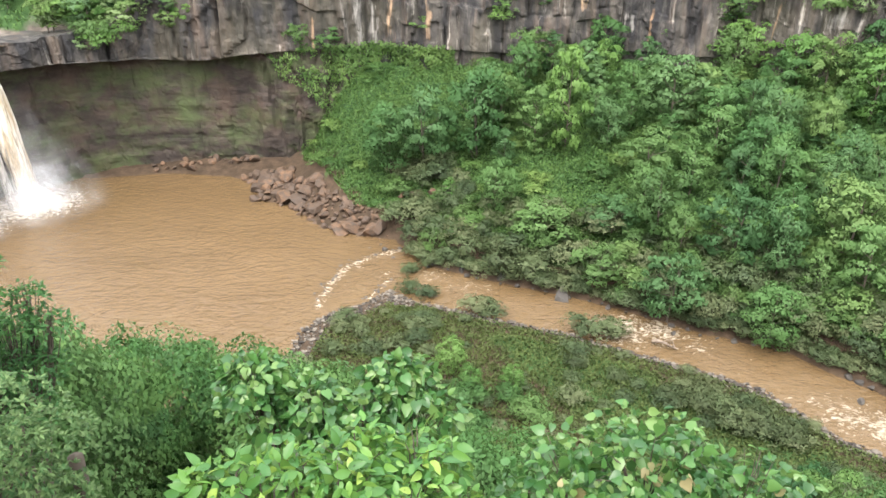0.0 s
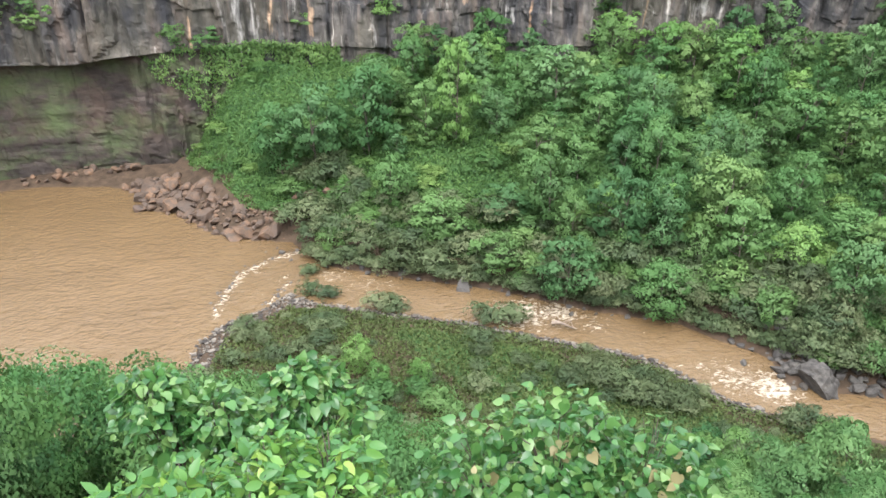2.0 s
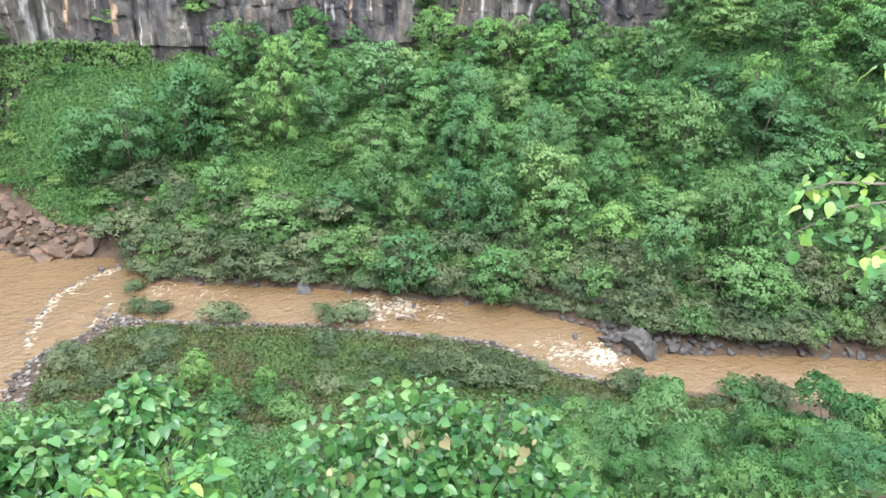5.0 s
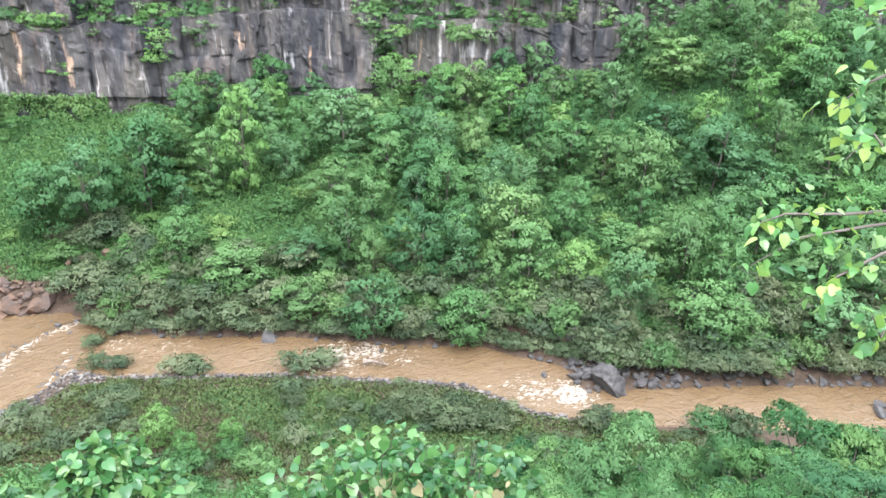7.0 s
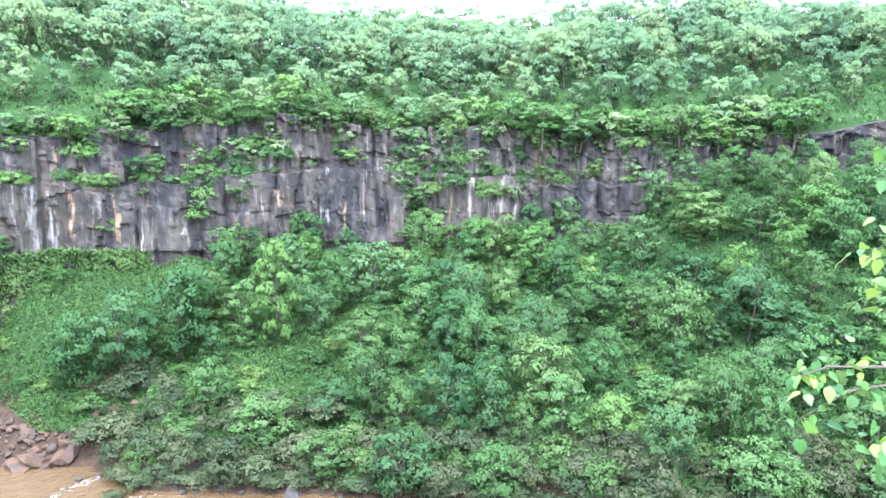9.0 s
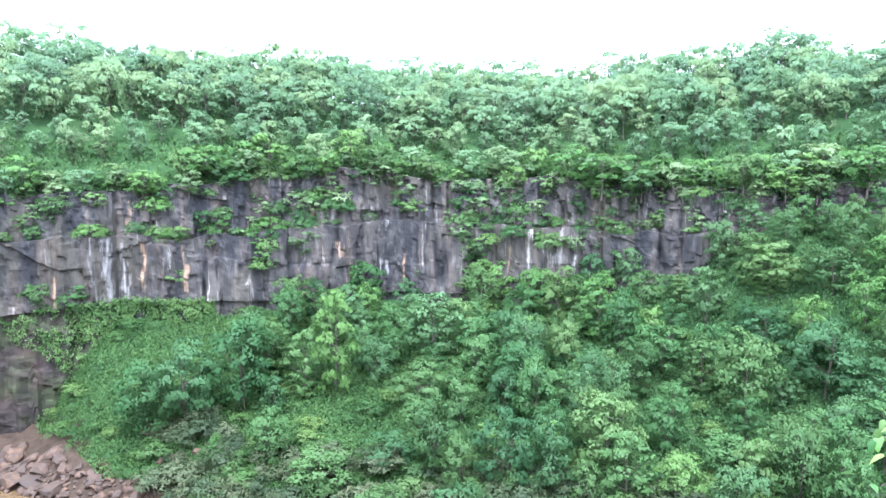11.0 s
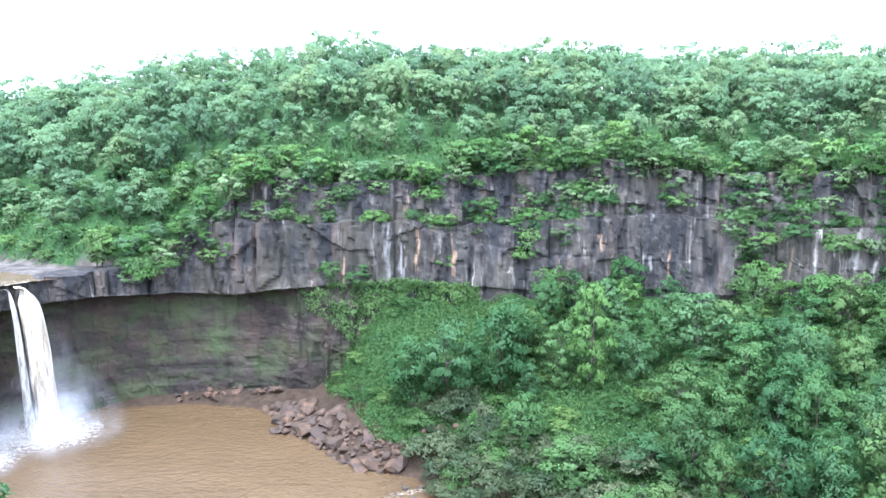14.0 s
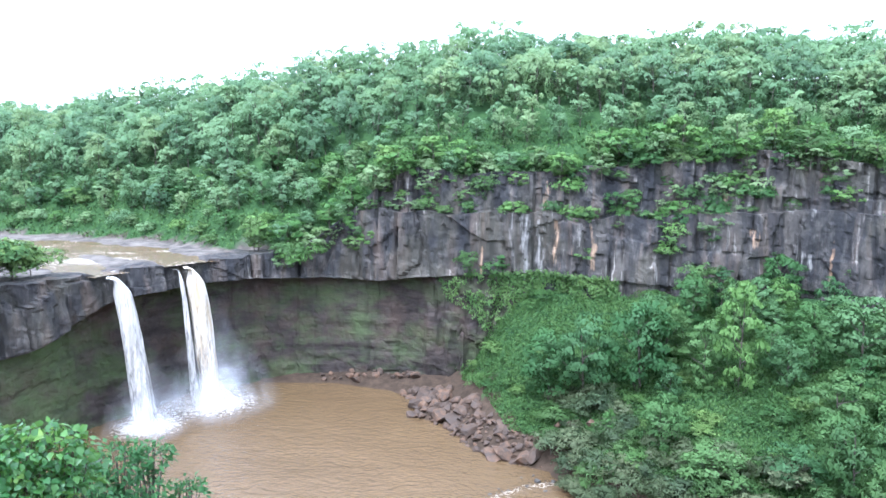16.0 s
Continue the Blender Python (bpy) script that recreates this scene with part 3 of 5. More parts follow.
def plates(pos, nrm, soft, size, aspect, r, loose=0.5, hang=1.0):
    """A small leaf spray at each place, lying along the surface that nrm gives: one triangle each, with soft shading."""
    n = len(pos)
    m = unit(nrm + r.normal(0, loose, (n, 3)))
    down = np.array([0, 0, -hang]) + r.normal(0, 0.6, (n, 3))
    t = unit(down - (down * m).sum(1, keepdims=True) * m)
    side = np.cross(t, m)
    L = (size * r.uniform(0.65, 1.35, n))[:, None]
    W = L * aspect * r.uniform(0.75, 1.25, n)[:, None]
    v = np.stack([pos - t * L * 0.4 + side * W * 0.5, pos - t * L * 0.35 - side * W * 0.5, pos + t * L * 0.65], 1)
    face = np.cross(v[:, 1] - v[:, 0], v[:, 2] - v[:, 0])
    f = np.arange(3 * n).reshape(n, 3)
    back_ = (face * m).sum(1) < 0
    f[back_] = f[back_][:, ::-1]
    return v.reshape(-1, 3), f, np.repeat(unit(soft + 0.16 * m), 3, axis=0)


def crown_of(lobes, radii, subs, per, size, r, flat=0.75, aspect=0.75, low=-0.35, loose=0.5, hang=1.0, open_=0.0, whole=0.6):
    """Foliage in lobes; each lobe carries sprays, each spray many small leaves."""
    mid = np.mean(lobes, axis=0)
    pos, nrm, soft = [], [], []
    squash = np.array([1, 1, flat])
    for c, rad in zip(lobes, radii):
        d = ball(subs, r, low)
        q = c + d * rad * r.uniform(0.45, 0.95 + open_, (subs, 1)) * squash
        big = unit(c - mid + 1e-3)
        for k in range(subs):
            e = unit(ball(per, r, -0.7) + 0.55 * d[k] + [0, 0, 0.25])
            w = rad * r.uniform(0.42, 0.68)
            pos.append(q[k] + e * w * (1 - 0.5 * r.random((per, 1)) ** 2) * squash)
            nrm.append(unit(e + 0.5 * d[k]))
            soft.append(unit((0.75 - 0.5 * whole) * e + (1.3 - whole) * d[k] + whole * big + [0, 0, 0.3]))
    return plates(np.concatenate(pos), np.concatenate(nrm), np.concatenate(soft), size, aspect, r, loose, hang)


def tree_shape(kind, seed):
    """Unit tree, 1 high: trunk with limbs, and crown."""
    r = np.random.default_rng(seed)
    lean = r.normal(0, 0.03, 2)
    bole = lambda f: np.array([lean[0] * f * 2, lean[1] * f * 2, f])
    aspect, low, hang, open_, flat, loose = 0.75, -0.35, 1.0, 0.0, 0.75, 0.55

    def dome(n, wide, tall, centre, lo=-0.5):
        """Lobe centres spread evenly over an egg."""
        i = np.arange(n) + 0.5
        z = lo + (1 - lo) * i / n
        a = i * 2.4 + r.uniform(0, 6) + r.normal(0, 0.25, n)
        k = np.sqrt(1 - z * z)
        return np.stack([k * np.cos(a) * wide, k * np.sin(a) * wide, z * tall], 1) * r.uniform(0.7, 1.1, (n, 1)) + [0, 0, centre]

    if kind == 'round':
        c = dome(15, 0.27, 0.36, 0.50, -0.95)
        rad, subs, per, size = r.uniform(0.12, 0.19, 15), 9, 29, 0.034
    elif kind == 'tall':
        n = 15
        f = np.linspace(0.08, 0.88, n)
        a = np.arange(n) * 2.4 + r.uniform(0, 6)
        reach = 0.24 * np.sin(np.clip(1.15 - f, 0, 1) * 2.5) * r.uniform(0.6, 1.1, n)
        c = np.stack([reach * np.cos(a), reach * np.sin(a), f], 1)
        rad, subs, per, size = r.uniform(0.12, 0.17, n), 8, 31, 0.034
    elif kind == 'tiers':
        n = 22
        f = np.linspace(0.06, 0.95, n)
        a = np.arange(n) * 2.4 + r.uniform(0, 0.5, n)
        reach = 0.27 * np.sin(np.clip(1.12 - f, 0, 1) * 2.6) * r.uniform(0.6, 1.15, n) + 0.02
        c = np.stack([reach * np.cos(a), reach * np.sin(a), f], 1)
        rad, subs, per, size, flat = r.uniform(0.11, 0.16, n), 6, 34, 0.034, 0.5
    elif kind == 'open':
        c = dome(14, 0.30, 0.36, 0.52, -0.9)
        rad, subs, per, size, open_, flat = r.uniform(0.10, 0.17, 14), 9, 29, 0.035, 0.15, 0.65
    elif kind == 'shrub':
        c = dome(8, 0.34, 0.34, 0.36, -0.3)
        rad, subs, per, size, aspect, hang, loose = r.uniform(0.21, 0.31, 8), 7, 23, 0.085, 0.4, 0.6, 0.6
    elif kind == 'hill':
        c = dome(11, 0.27, 0.37, 0.52, -0.95)
        rad, subs, per, size, flat, open_ = r.uniform(0.13, 0.20, 11), 6, 18, 0.052, 0.8, 0.0
        hang, loose = 0.4, 0.35
    elif kind == 'wisp':
        c = dome(10, 0.26, 0.37, 0.56, -0.95)
        rad, subs, per, size, flat, open_ = r.uniform(0.11, 0.17, 10), 6, 20, 0.042, 0.75, 0.1
        hang, loose = 0.4, 0.4
    elif kind == 'rim':
        c = dome(9, 0.31, 0.34, 0.50, -0.95)
        rad, subs, per, size, flat, open_ = r.uniform(0.12, 0.19, 9), 6, 20, 0.056, 0.7, 0.08
        hang, loose = 0.5, 0.4
    elif kind == 'close':
        c = dome(13, 0.34, 0.36, 0.54, -0.4)
        rad, subs, per, size, flat, hang = r.uniform(0.09, 0.155, 13), 13, 52, 0.0225, 0.8, 0.6
    elif kind == 'dense':
        c = dome(12, 0.31, 0.36, 0.56, -0.8)
        rad, subs, per, size, hang, loose = r.uniform(0.11, 0.18, 12), 15, 120, 0.0135, 0.4, 0.5
    crown = crown_of(c, rad, subs, per, size, r, flat, aspect, low, loose, hang, open_, 1.15 if kind in ('hill', 'wisp') else 0.95 if kind == 'rim' else 0.75)
    wood = [tube([bole(f) for f in np.linspace(-0.12, 0.8 if kind != 'shrub' else 0.3, 6)], np.linspace(0.016, 0.005, 6), 6)]
    for q in c[::2]:
        f = max(0.02, min(0.7, q[2] - 0.18))
        s = bole(f)
        wood.append(tube([s, s * 0.4 + q * 0.6 + [0, 0, -0.03], q], [0.008, 0.005, 0.002], 3))
    return join(wood), crown


SHAPES = {}


def shape(kind, variant):
    if (kind, variant) not in SHAPES:
        SHAPES[kind, variant] = tree_shape(kind, 100 + 17 * variant + sum(map(ord, kind)))
    return SHAPES[kind, variant]


PROTO = {}


def plant(name, kind, variant, leaf, x, y, z, h, spread, label, category, group, turn):
    """A tree or bush, h high and spread wide, on the ground at x, y, z."""
    m = Matrix.LocRotScale((x, y, z), Euler((0, 0, turn)), (spread, spread, h))
    key = (kind, variant, leaf.name, name)
    if key not in PROTO:
        (wv, wf), (cv, cf, cn) = shape(kind, variant)
        root = thing(name, label, category, group, m=m)
        root.empty_display_size = 0.1
        if name != "creeper_mound":
            part("trunk", mesh_of(name + "_trunk", wv, wf, [BARK]), root)
        part("crown", mesh_of(name + "_crown", cv, cf, [leaf], True, cn), root)
        PROTO[key] = root
        return root
    ob = copy_thing(PROTO[key], Matrix())
    ob.matrix_basis = m
    return tagged(ob, label, category, group)


def scatter(n, x0, x1, y0, y1, gap, keep, seed, old=()):
    """Places at least gap apart for which keep(x, y) holds."""
    r = np.random.default_rng(seed)
    x, y = r.uniform(x0, x1, n * 30), r.uniform(y0, y1, n * 30)
    ok = keep(x, y)
    out = [(a, b) for a, b in old]
    k = len(out)
    pts = np.array(out).reshape(-1, 2)
    for a, b in zip(x[ok], y[ok]):
        if len(pts) and np.min((pts[:, 0] - a) ** 2 + (pts[:, 1] - b) ** 2) < gap * gap:
            continue
        pts = np.vstack([pts, (a, b)])
        if len(pts) - k >= n:
            break
    return pts[k:]


def shore_dist(x, y):
    d, _, _ = seg_dist(x, y, SHORE + SHORE[:1])
    return np.where(inside(x, y, SHORE), -d, d)


def cliff_dist(x, y):
    return seg_dist(x, y, CLIFF)[0]


def far_side(x, y):
    return (y > np.interp(x, [p[0] for p in MIDDLE], [p[1] for p in MIDDLE])) & inside(x, y, VALLEY)


# ---- trees on the slope under the cliff: x, y, height, spread ----
MARKED = [(6.2, 124.5, 17, 14), (-3.3, 122.3, 15.5, 11.8), (-9.6, 124.4, 13.5, 12.1), (17.5, 143.8, 10.3, 10), (33.1, 148.4, 10.7, 9.2), (41.1, 125.8, 12.5, 14), (58.4, 142.3, 11, 14), (33.8, 110.8, 9, 11),
          (51.2, 109.3, 10.5, 11.6), (40.4, 90.1, 12, 11.2), (56.8, 104.9, 7, 8), (54.7, 87.3, 13.3, 13.4), (50, 84.2, 8, 5.6), (30.5, 83.7, 10, 9.7), (15.5, 101.7, 7, 11), (79.7, 87.9, 13.3, 13.3),
          (76.1, 104.3, 9.5, 12.5), (91.9, 83.6, 12.5, 14), (69.1, 78, 7, 10.7), (75.7, 73.2, 8.8, 11.7), (69, 60.5, 9.1, 12.3), (93.9, 76.9, 8.5, 10.9), (110.7, 86.9, 10.4, 12.4), (103.6, 93.3, 8.5, 11),
          (84.5, 100.3, 8.5, 10.6), (90, 109.2, 11.5, 8.5), (73, 124.1, 9.6, 11.7), (88.2, 58.5, 9.6, 11.7), (95, 70.8, 9.2, 11.7), (84.7, 52, 7.7, 11.3), (60.9, 77.9, 7.5, 7.8), (69.3, 100.9, 9.6, 9.2),
          (35.7, 133.5, 9, 10), (26.1, 101.9, 6.9, 9), (65.5, 87.8, 8.9, 8.4), (22.2, 91.8, 6.5, 9), (42, 78.1, 8.5, 8.9), (91.1, 95.8, 9, 11.5), (99, 62.4, 10.2, 11.7), (113.7, 73.5, 11.3, 12),
          (48.2, 120.6, 9.5, 10.5), (87.8, 74.7, 8.5, 10.6), (120.8, 85.4, 9.7, 11.8), (98.2, 102.1, 10.4, 12.5), (40, 108.3, 9, 8.8), (27, 141, 10, 10.5), (66, 133, 11, 10), (83, 119, 10.5, 10)]
GROUP_SLOPE = "trees on the slope under the cliff"
r_ = np.random.default_rng(3)
plant("tree", 'tiers', 0, LEAF_LIME, 21.5, 121.2, float(height(21.5, 121.2)) - 0.3, 19.0, 10.5, "tall light-green tree with tiered drooping foliage on a grassy slope", "tree", GROUP_SLOPE, 0.4)
TONES = (LEAF_SLOPE, LEAF_BLUE, LEAF_SLOPE, LEAF_OLIVE, LEAF_SLOPE, LEAF_BLUE, LEAF_LIME, LEAF_OLIVE)
for i, (x, y, h, w) in enumerate(MARKED):
    plant("tree", ('round', 'open', 'round', 'tall')[i % 4] if w < 1.15 * h else ('round', 'open')[i % 2], i % 3, LEAF_SLOPE if x < 32 and i * 5 % 8 == 6 else TONES[i * 5 % 8], x, y, float(height(x, y)) - 0.5, h * 1.08, w / 0.84,
          "broad green tree with clumped drooping leaves on the slope", "tree", GROUP_SLOPE, r_.uniform(0, 6))
for x, y, h in ((47.5, 91, 8), (62, 106, 7), (98, 103, 9), (1, 113, 5), (72, 76, 6), (86, 92, 8), (57, 119, 8)):
    plant("tree", 'tiers', 1, LEAF_LIME, x, y, float(height(x, y)) - 0.3, h, h * 0.8, "slim yellow-green young tree among darker trees", "tree", GROUP_SLOPE, r_.uniform(0, 6))


def slope_keep(x, y):
    d, dc = shore_dist(x, y), cliff_dist(x, y)
    glade = ((x - 20) / 12) ** 2 + ((y - 112) / 12) ** 2 < 1
    return far_side(x, y) & (d > 9) & (dc > 8.5 - 3.0 * (x > 58)) & (x > 14 - 0.4 * (150 - y)) & (x > 8) & ~glade & (y > 20)


spots = scatter(125, -10, 150, 20, 150, 5.0, slope_keep, 11, [(a, b) for a, b, _, _ in MARKED] + [(21.5, 121)])
for i, (x, y) in enumerate(spots):
    k = ('round', 'tall', 'open', 'tall', 'tiers', 'round')[i % 6]
    h = r_.uniform(6.5, 13.5)
    plant("tree", k, int(r_.integers(0, 3)), TONES[int(r_.integers(0, 8))], x, y, float(height(x, y)) - 0.5, h, h * r_.uniform(0.75, 1.0),
          "leafy green tree in dense growth under the cliff", "tree", GROUP_SLOPE, r_.uniform(0, 6))

# ---- grey-green scrub along the river ----
spots = scatter(235, -14, 118, 15, 125, 1.95, lambda x, y: far_side(x, y) & (shore_dist(x, y) > 0.8) & (shore_dist(x, y) < 13) & (x > -9), 12)
for i, (x, y) in enumerate(spots):
    if 52 < x < 59 and shore_dist(x, y) < 2.2:
        continue
    h = r_.uniform(2.4, 5.6)
    plant("river_bush", 'shrub', i % 4, (LEAF_SCRUB, LEAF_SCRUB, LEAF_TAN, LEAF_SCRUB, LEAF_OLIVE)[i % 5], x, y, float(height(x, y)) - 0.2, h, h * r_.uniform(0.9, 1.5),
          "grey-green feathery bush bent over the river bank", "bush", "bushes along the far river bank", r_.uniform(0, 6))


# a row of bushes overhanging the water
bank, _ = along([(-5.5, 104.5), (-2, 101.4), (8, 96.4), (18, 92.1), (25, 87.9), (35, 81.4), (44, 77.1), (47.9, 72.6), (50.3, 70.2), (52.9, 67.6), (53.6, 65.2)], 1.2)
for i, (x, y) in enumerate(bank):
    h = r_.uniform(1.8, 3.4)
    plant("bank_bush", 'shrub', i % 4, LEAF_SCRUB, x + r_.normal(0, 0.35) + 0.3, y + r_.normal(0, 0.3) + 0.45, 0.1, h, h * r_.uniform(1.1, 1.6), "grey-green bush overhanging the muddy river", "bush", "bushes overhanging the river", r_.uniform(0, 6))


for i, (x, y) in enumerate(along([(54.4, 65.2), (56.6, 61.9), (61, 59.6), (67.4, 56.5), (74.4, 53.6), (83.4, 49.4), (92.4, 45), (103.4, 39.5)], 1.15)[0]):
    h = r_.uniform(1.8, 3.6)
    plant("bank_bush", 'shrub', i % 4, (LEAF_TAN, LEAF_SCRUB, LEAF_TAN)[i % 3], x + r_.normal(0, 0.5), y + r_.normal(0, 0.6), float(height(x, y)) - 0.1, h, h * r_.uniform(1.2, 1.8), "brown-green feathery bush behind the river stones", "bush", "bushes overhanging the river", r_.uniform(0, 6))


def plain_keep(x, y):
    return ~far_side(x, y) & inside(x, y, VALLEY) & (shore_dist(x, y) > np.where(x < -4, 3.3, 1.6)) & (seg_dist(x, y, NEAR_FOOT)[2] > 0) & (x > -24) & (x < 60)


edge_bias = lambda x, y: plain_keep(x, y) & ((vnoise(x * 0.09, y * 0.09, 0, 77) > -0.1) | (y < 66 - 0.3 * x))
for i, (x, y) in enumerate(scatter(130, -24, 60, 40, 95, 1.9, edge_bias, 13)):
    h = r_.uniform(0.8, 2.4) * (0.7 if shore_dist(x, y) < 3 else 1)
    plant("low_bush", 'shrub', i % 4, LEAF_SCRUB, x, y, float(height(x, y)) - 0.15, h, h * r_.uniform(1.2, 1.9),
          "low olive-brown bush on the flat beside the river", "bush", "bushes on the river flat", r_.uniform(0, 6))
for x, y, h in ((-5.2, 98.6, 2.5), (-4.9, 92.3, 2.8), (-2.4, 90.8, 2.6), (4.5, 86.2, 3.6), (6.8, 85.6, 3.0), (18.5, 81, 3.4), (21.5, 79.6, 4.0)):
    plant("low_bush", 'shrub', 1, LEAF_SCRUB, x, y, max(float(height(x, y)), -0.3) - 0.2, h, h * 1.5, "dark grey-green bush standing at the water's edge", "bush", "bushes on the river flat", r_.uniform(0, 6))
for x, y, h in ((0.9, 69.0, 5.4), (3.0, 65.0, 4.4), (8.0, 66.5, 4.0), (-5.2, 64.5, 3.4)):
    plant("small_tree", 'round', 2, LEAF_LIME, x, y, float(height(x, y)) - 0.2, h, h * 0.95, "bright green sapling on the scrubby river flat", "tree", "saplings on the river flat", r_.uniform(0, 6))


# ---- undergrowth: creepers, grass and low leaves ----
def carpet(name, n, x0, x1, y0, y1, keep, size, leaf, label, seed, lift=0.25, gaps=-0.42):
    r = np.random.default_rng(seed)
    x, y = r.uniform(x0, x1, n * 4), r.uniform(y0, y1, n * 4)
    ok = np.flatnonzero(keep(x, y) & (fbm(x * 0.16, y * 0.16, 0, 3, seed + 5) > gaps))[:n]
    x, y = x[ok], y[ok]
    z = height(x, y)
    e = 0.8
    nx, ny = height(x - e, y) - height(x + e, y), height(x, y - e) - height(x, y + e)
    nrm = unit(np.stack([np.clip(nx, -3, 3), np.clip(ny, -3, 3), np.full(len(x), 2 * e)], 1))
    hump = 0.2 + lift * (1 + 3.0 * np.clip(fbm(x * 0.3, y * 0.3, 0, 4, seed), -0.2, 1))
    pos = np.stack([x, y, z], 1) + nrm * (hump * r.uniform(0.35, 1.1, len(x)))[:, None]
    v, f, n_ = plates(pos, nrm, unit(nrm + r.normal(0, 0.7, nrm.shape)), size, 0.55, r, 1.3)
    return tagged(new(name, mesh_of(name, v, f, [leaf], True, n_)), label, "undergrowth", kind="stuff")


def talus_keep(x, y):
    return far_side(x, y) & (shore_dist(x, y) > 4.2) & (cliff_dist(x, y) > 6.5) & (x > -31 + 0.5 * (148 - y))


carpet("creeper_patch", 52000, 38, 125, 40, 152, talus_keep, 0.6, LEAF_SLOPE, "green undergrowth between the trees on the slope", 9, 0.5, gaps=-2.0)
carpet("creepers", 82000, -44, 38, 85, 152, talus_keep, 0.42, LEAF_VINE, "green creepers and grass matted over the slope", 5, 0.5, gaps=-2.0)
carpet("scrub_grass", 75000, -24, 62, 38, 95, plain_keep, 0.34, LEAF_PLAIN, "low olive-green growth matted over the river flat", 6, 0.22, gaps=-2.0)
carpet("near_growth", 26000, -40, 70, 1.5, 50, lambda x, y: ~far_side(x, y) & inside(x, y, VALLEY) & (seg_dist(x, y, NEAR_FOOT)[2] < 0) & (np.hypot(x, y) > 17), 0.3, LEAF_SHADE, "rough green growth on the steep near slope", 8, 0.3)
carpet("rim_grass", 52000, -170, 170, 60, 200, lambda x, y: ~inside(x, y, VALLEY) & ((cliff_dist(x, y) < 12) | ((x < -84) & (seg_dist(x, y, HILL_FOOT)[0] < 12))) & (seg_dist(x, y, HILL_FOOT)[2] > 0), 0.7, LEAF_VINE,
       "bright green grass and low bushes along the cliff's edge", 7, 0.5)


# ---- the wood on the hill ----
def hill_keep(x, y):
    dh, _, hs = seg_dist(x, y, HILL_FOOT)
    return (hs > 0) & ~inside(x, y, VALLEY) & (dh > 4.5) & (dh < 66) & (cliff_dist(x, y) > 2)


spots = scatter(880, -245, 160, 80, 260, 4.5, hill_keep, 21)
hill_d = seg_dist(spots[:, 0], spots[:, 1], HILL_FOOT)[0]
front = set(np.argsort(hill_d + 40 * (spots[:, 0] < -120) + 40 * (spots[:, 0] > 118))[:230].tolist())   # the wood's near edge: trees of their own
pieces, woods, soft, kinds = [], [], [], []
pole = tube([(0, 0, -0.05), (0, 0, 0.4), (0, 0, 0.8)], [0.016, 0.012, 0.006], 3)
for i, (x, y) in enumerate(spots):
    far_back = hill_d[i] > 46
    kind = 'wisp' if (far_back and i % 3) or i % 9 == 0 else 'hill'
    h = r_.uniform(8.5, 14.5) * (0.72 if hill_d[i] < 12 else 1) * (1.08 if far_back else 1)
    a, w, tone = r_.uniform(0, 6.28), h * r_.uniform(0.75, 1.1), (0, 0, 2, 3, 0, 2, 0, 3)[int(r_.integers(0, 8))]
    if i in front:
        plant("hill_tree", kind, i % 4, {0: HILL_HAZED, 2: HILL_HAZED_PALE, 3: HILL_HAZED_DARK}[tone], x, y, float(height(x, y)) - 0.5, h, w, "slender green tree at the edge of the hill wood", "tree", "trees at the edge of the hill wood", a)
        continue
    (wv, wf), (cv, cf, cn) = shape(kind, i % 6)
    spin = np.array([[math.cos(a) * w, -math.sin(a) * w, 0], [math.sin(a) * w, math.cos(a) * w, 0], [0, 0, h]])
    base_at = np.array([x, y, float(height(x, y)) - 0.5])
    pieces.append((cv @ spin.T + base_at, cf))
    kinds.append(np.full(len(cf), tone, np.int32))
    turned = np.array([[math.cos(a), -math.sin(a), 0], [math.sin(a), math.cos(a), 0], [0, 0, 1]])
    soft.append(cn @ turned.T)
    woods.append((pole[0] @ spin.T + base_at, pole[1]))
v, f = join(pieces)
v2, f2 = join(woods)
me = mesh_of("hill_wood", np.concatenate([v, v2]), [f, f2 + len(v)], [HILL_HAZED, BARK, HILL_HAZED_PALE, HILL_HAZED_DARK], True, np.concatenate(soft + [np.tile([[0.0, -1.0, 0.0]], (len(v2), 1))]))
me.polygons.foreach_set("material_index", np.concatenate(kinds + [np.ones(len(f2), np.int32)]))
tagged(new("hill_wood", me), "dense green wood of slender trees covering the hill", "wood", kind="stuff")

# bushes at the foot of the wood, above the upper river
def wood_edge(x, y):
    dh, _, hs = seg_dist(x, y, HILL_FOOT)
    return (hs > 0) & ~inside(x, y, VALLEY) & (dh > 0.5) & (dh < 13) & (x < -52)


for i, (x, y) in enumerate(scatter(95, -210, -52, 140, 215, 3.4, wood_edge, 23)):
    h = r_.uniform(2.5, 6.0)
    plant("wood_bush", ('rim', 'hill', 'shrub')[i % 3], i % 4, (LEAF_OLIVE, HILL_HAZED, LEAF_LIME, HILL_HAZED_PALE, LEAF_SLOPE)[i % 5], x, y, float(height(x, y)) - 0.4, h, h * r_.uniform(1.1, 1.6),
          "light green bush at the foot of the hill wood", "bush", "bushes at the foot of the wood", r_.uniform(0, 6))

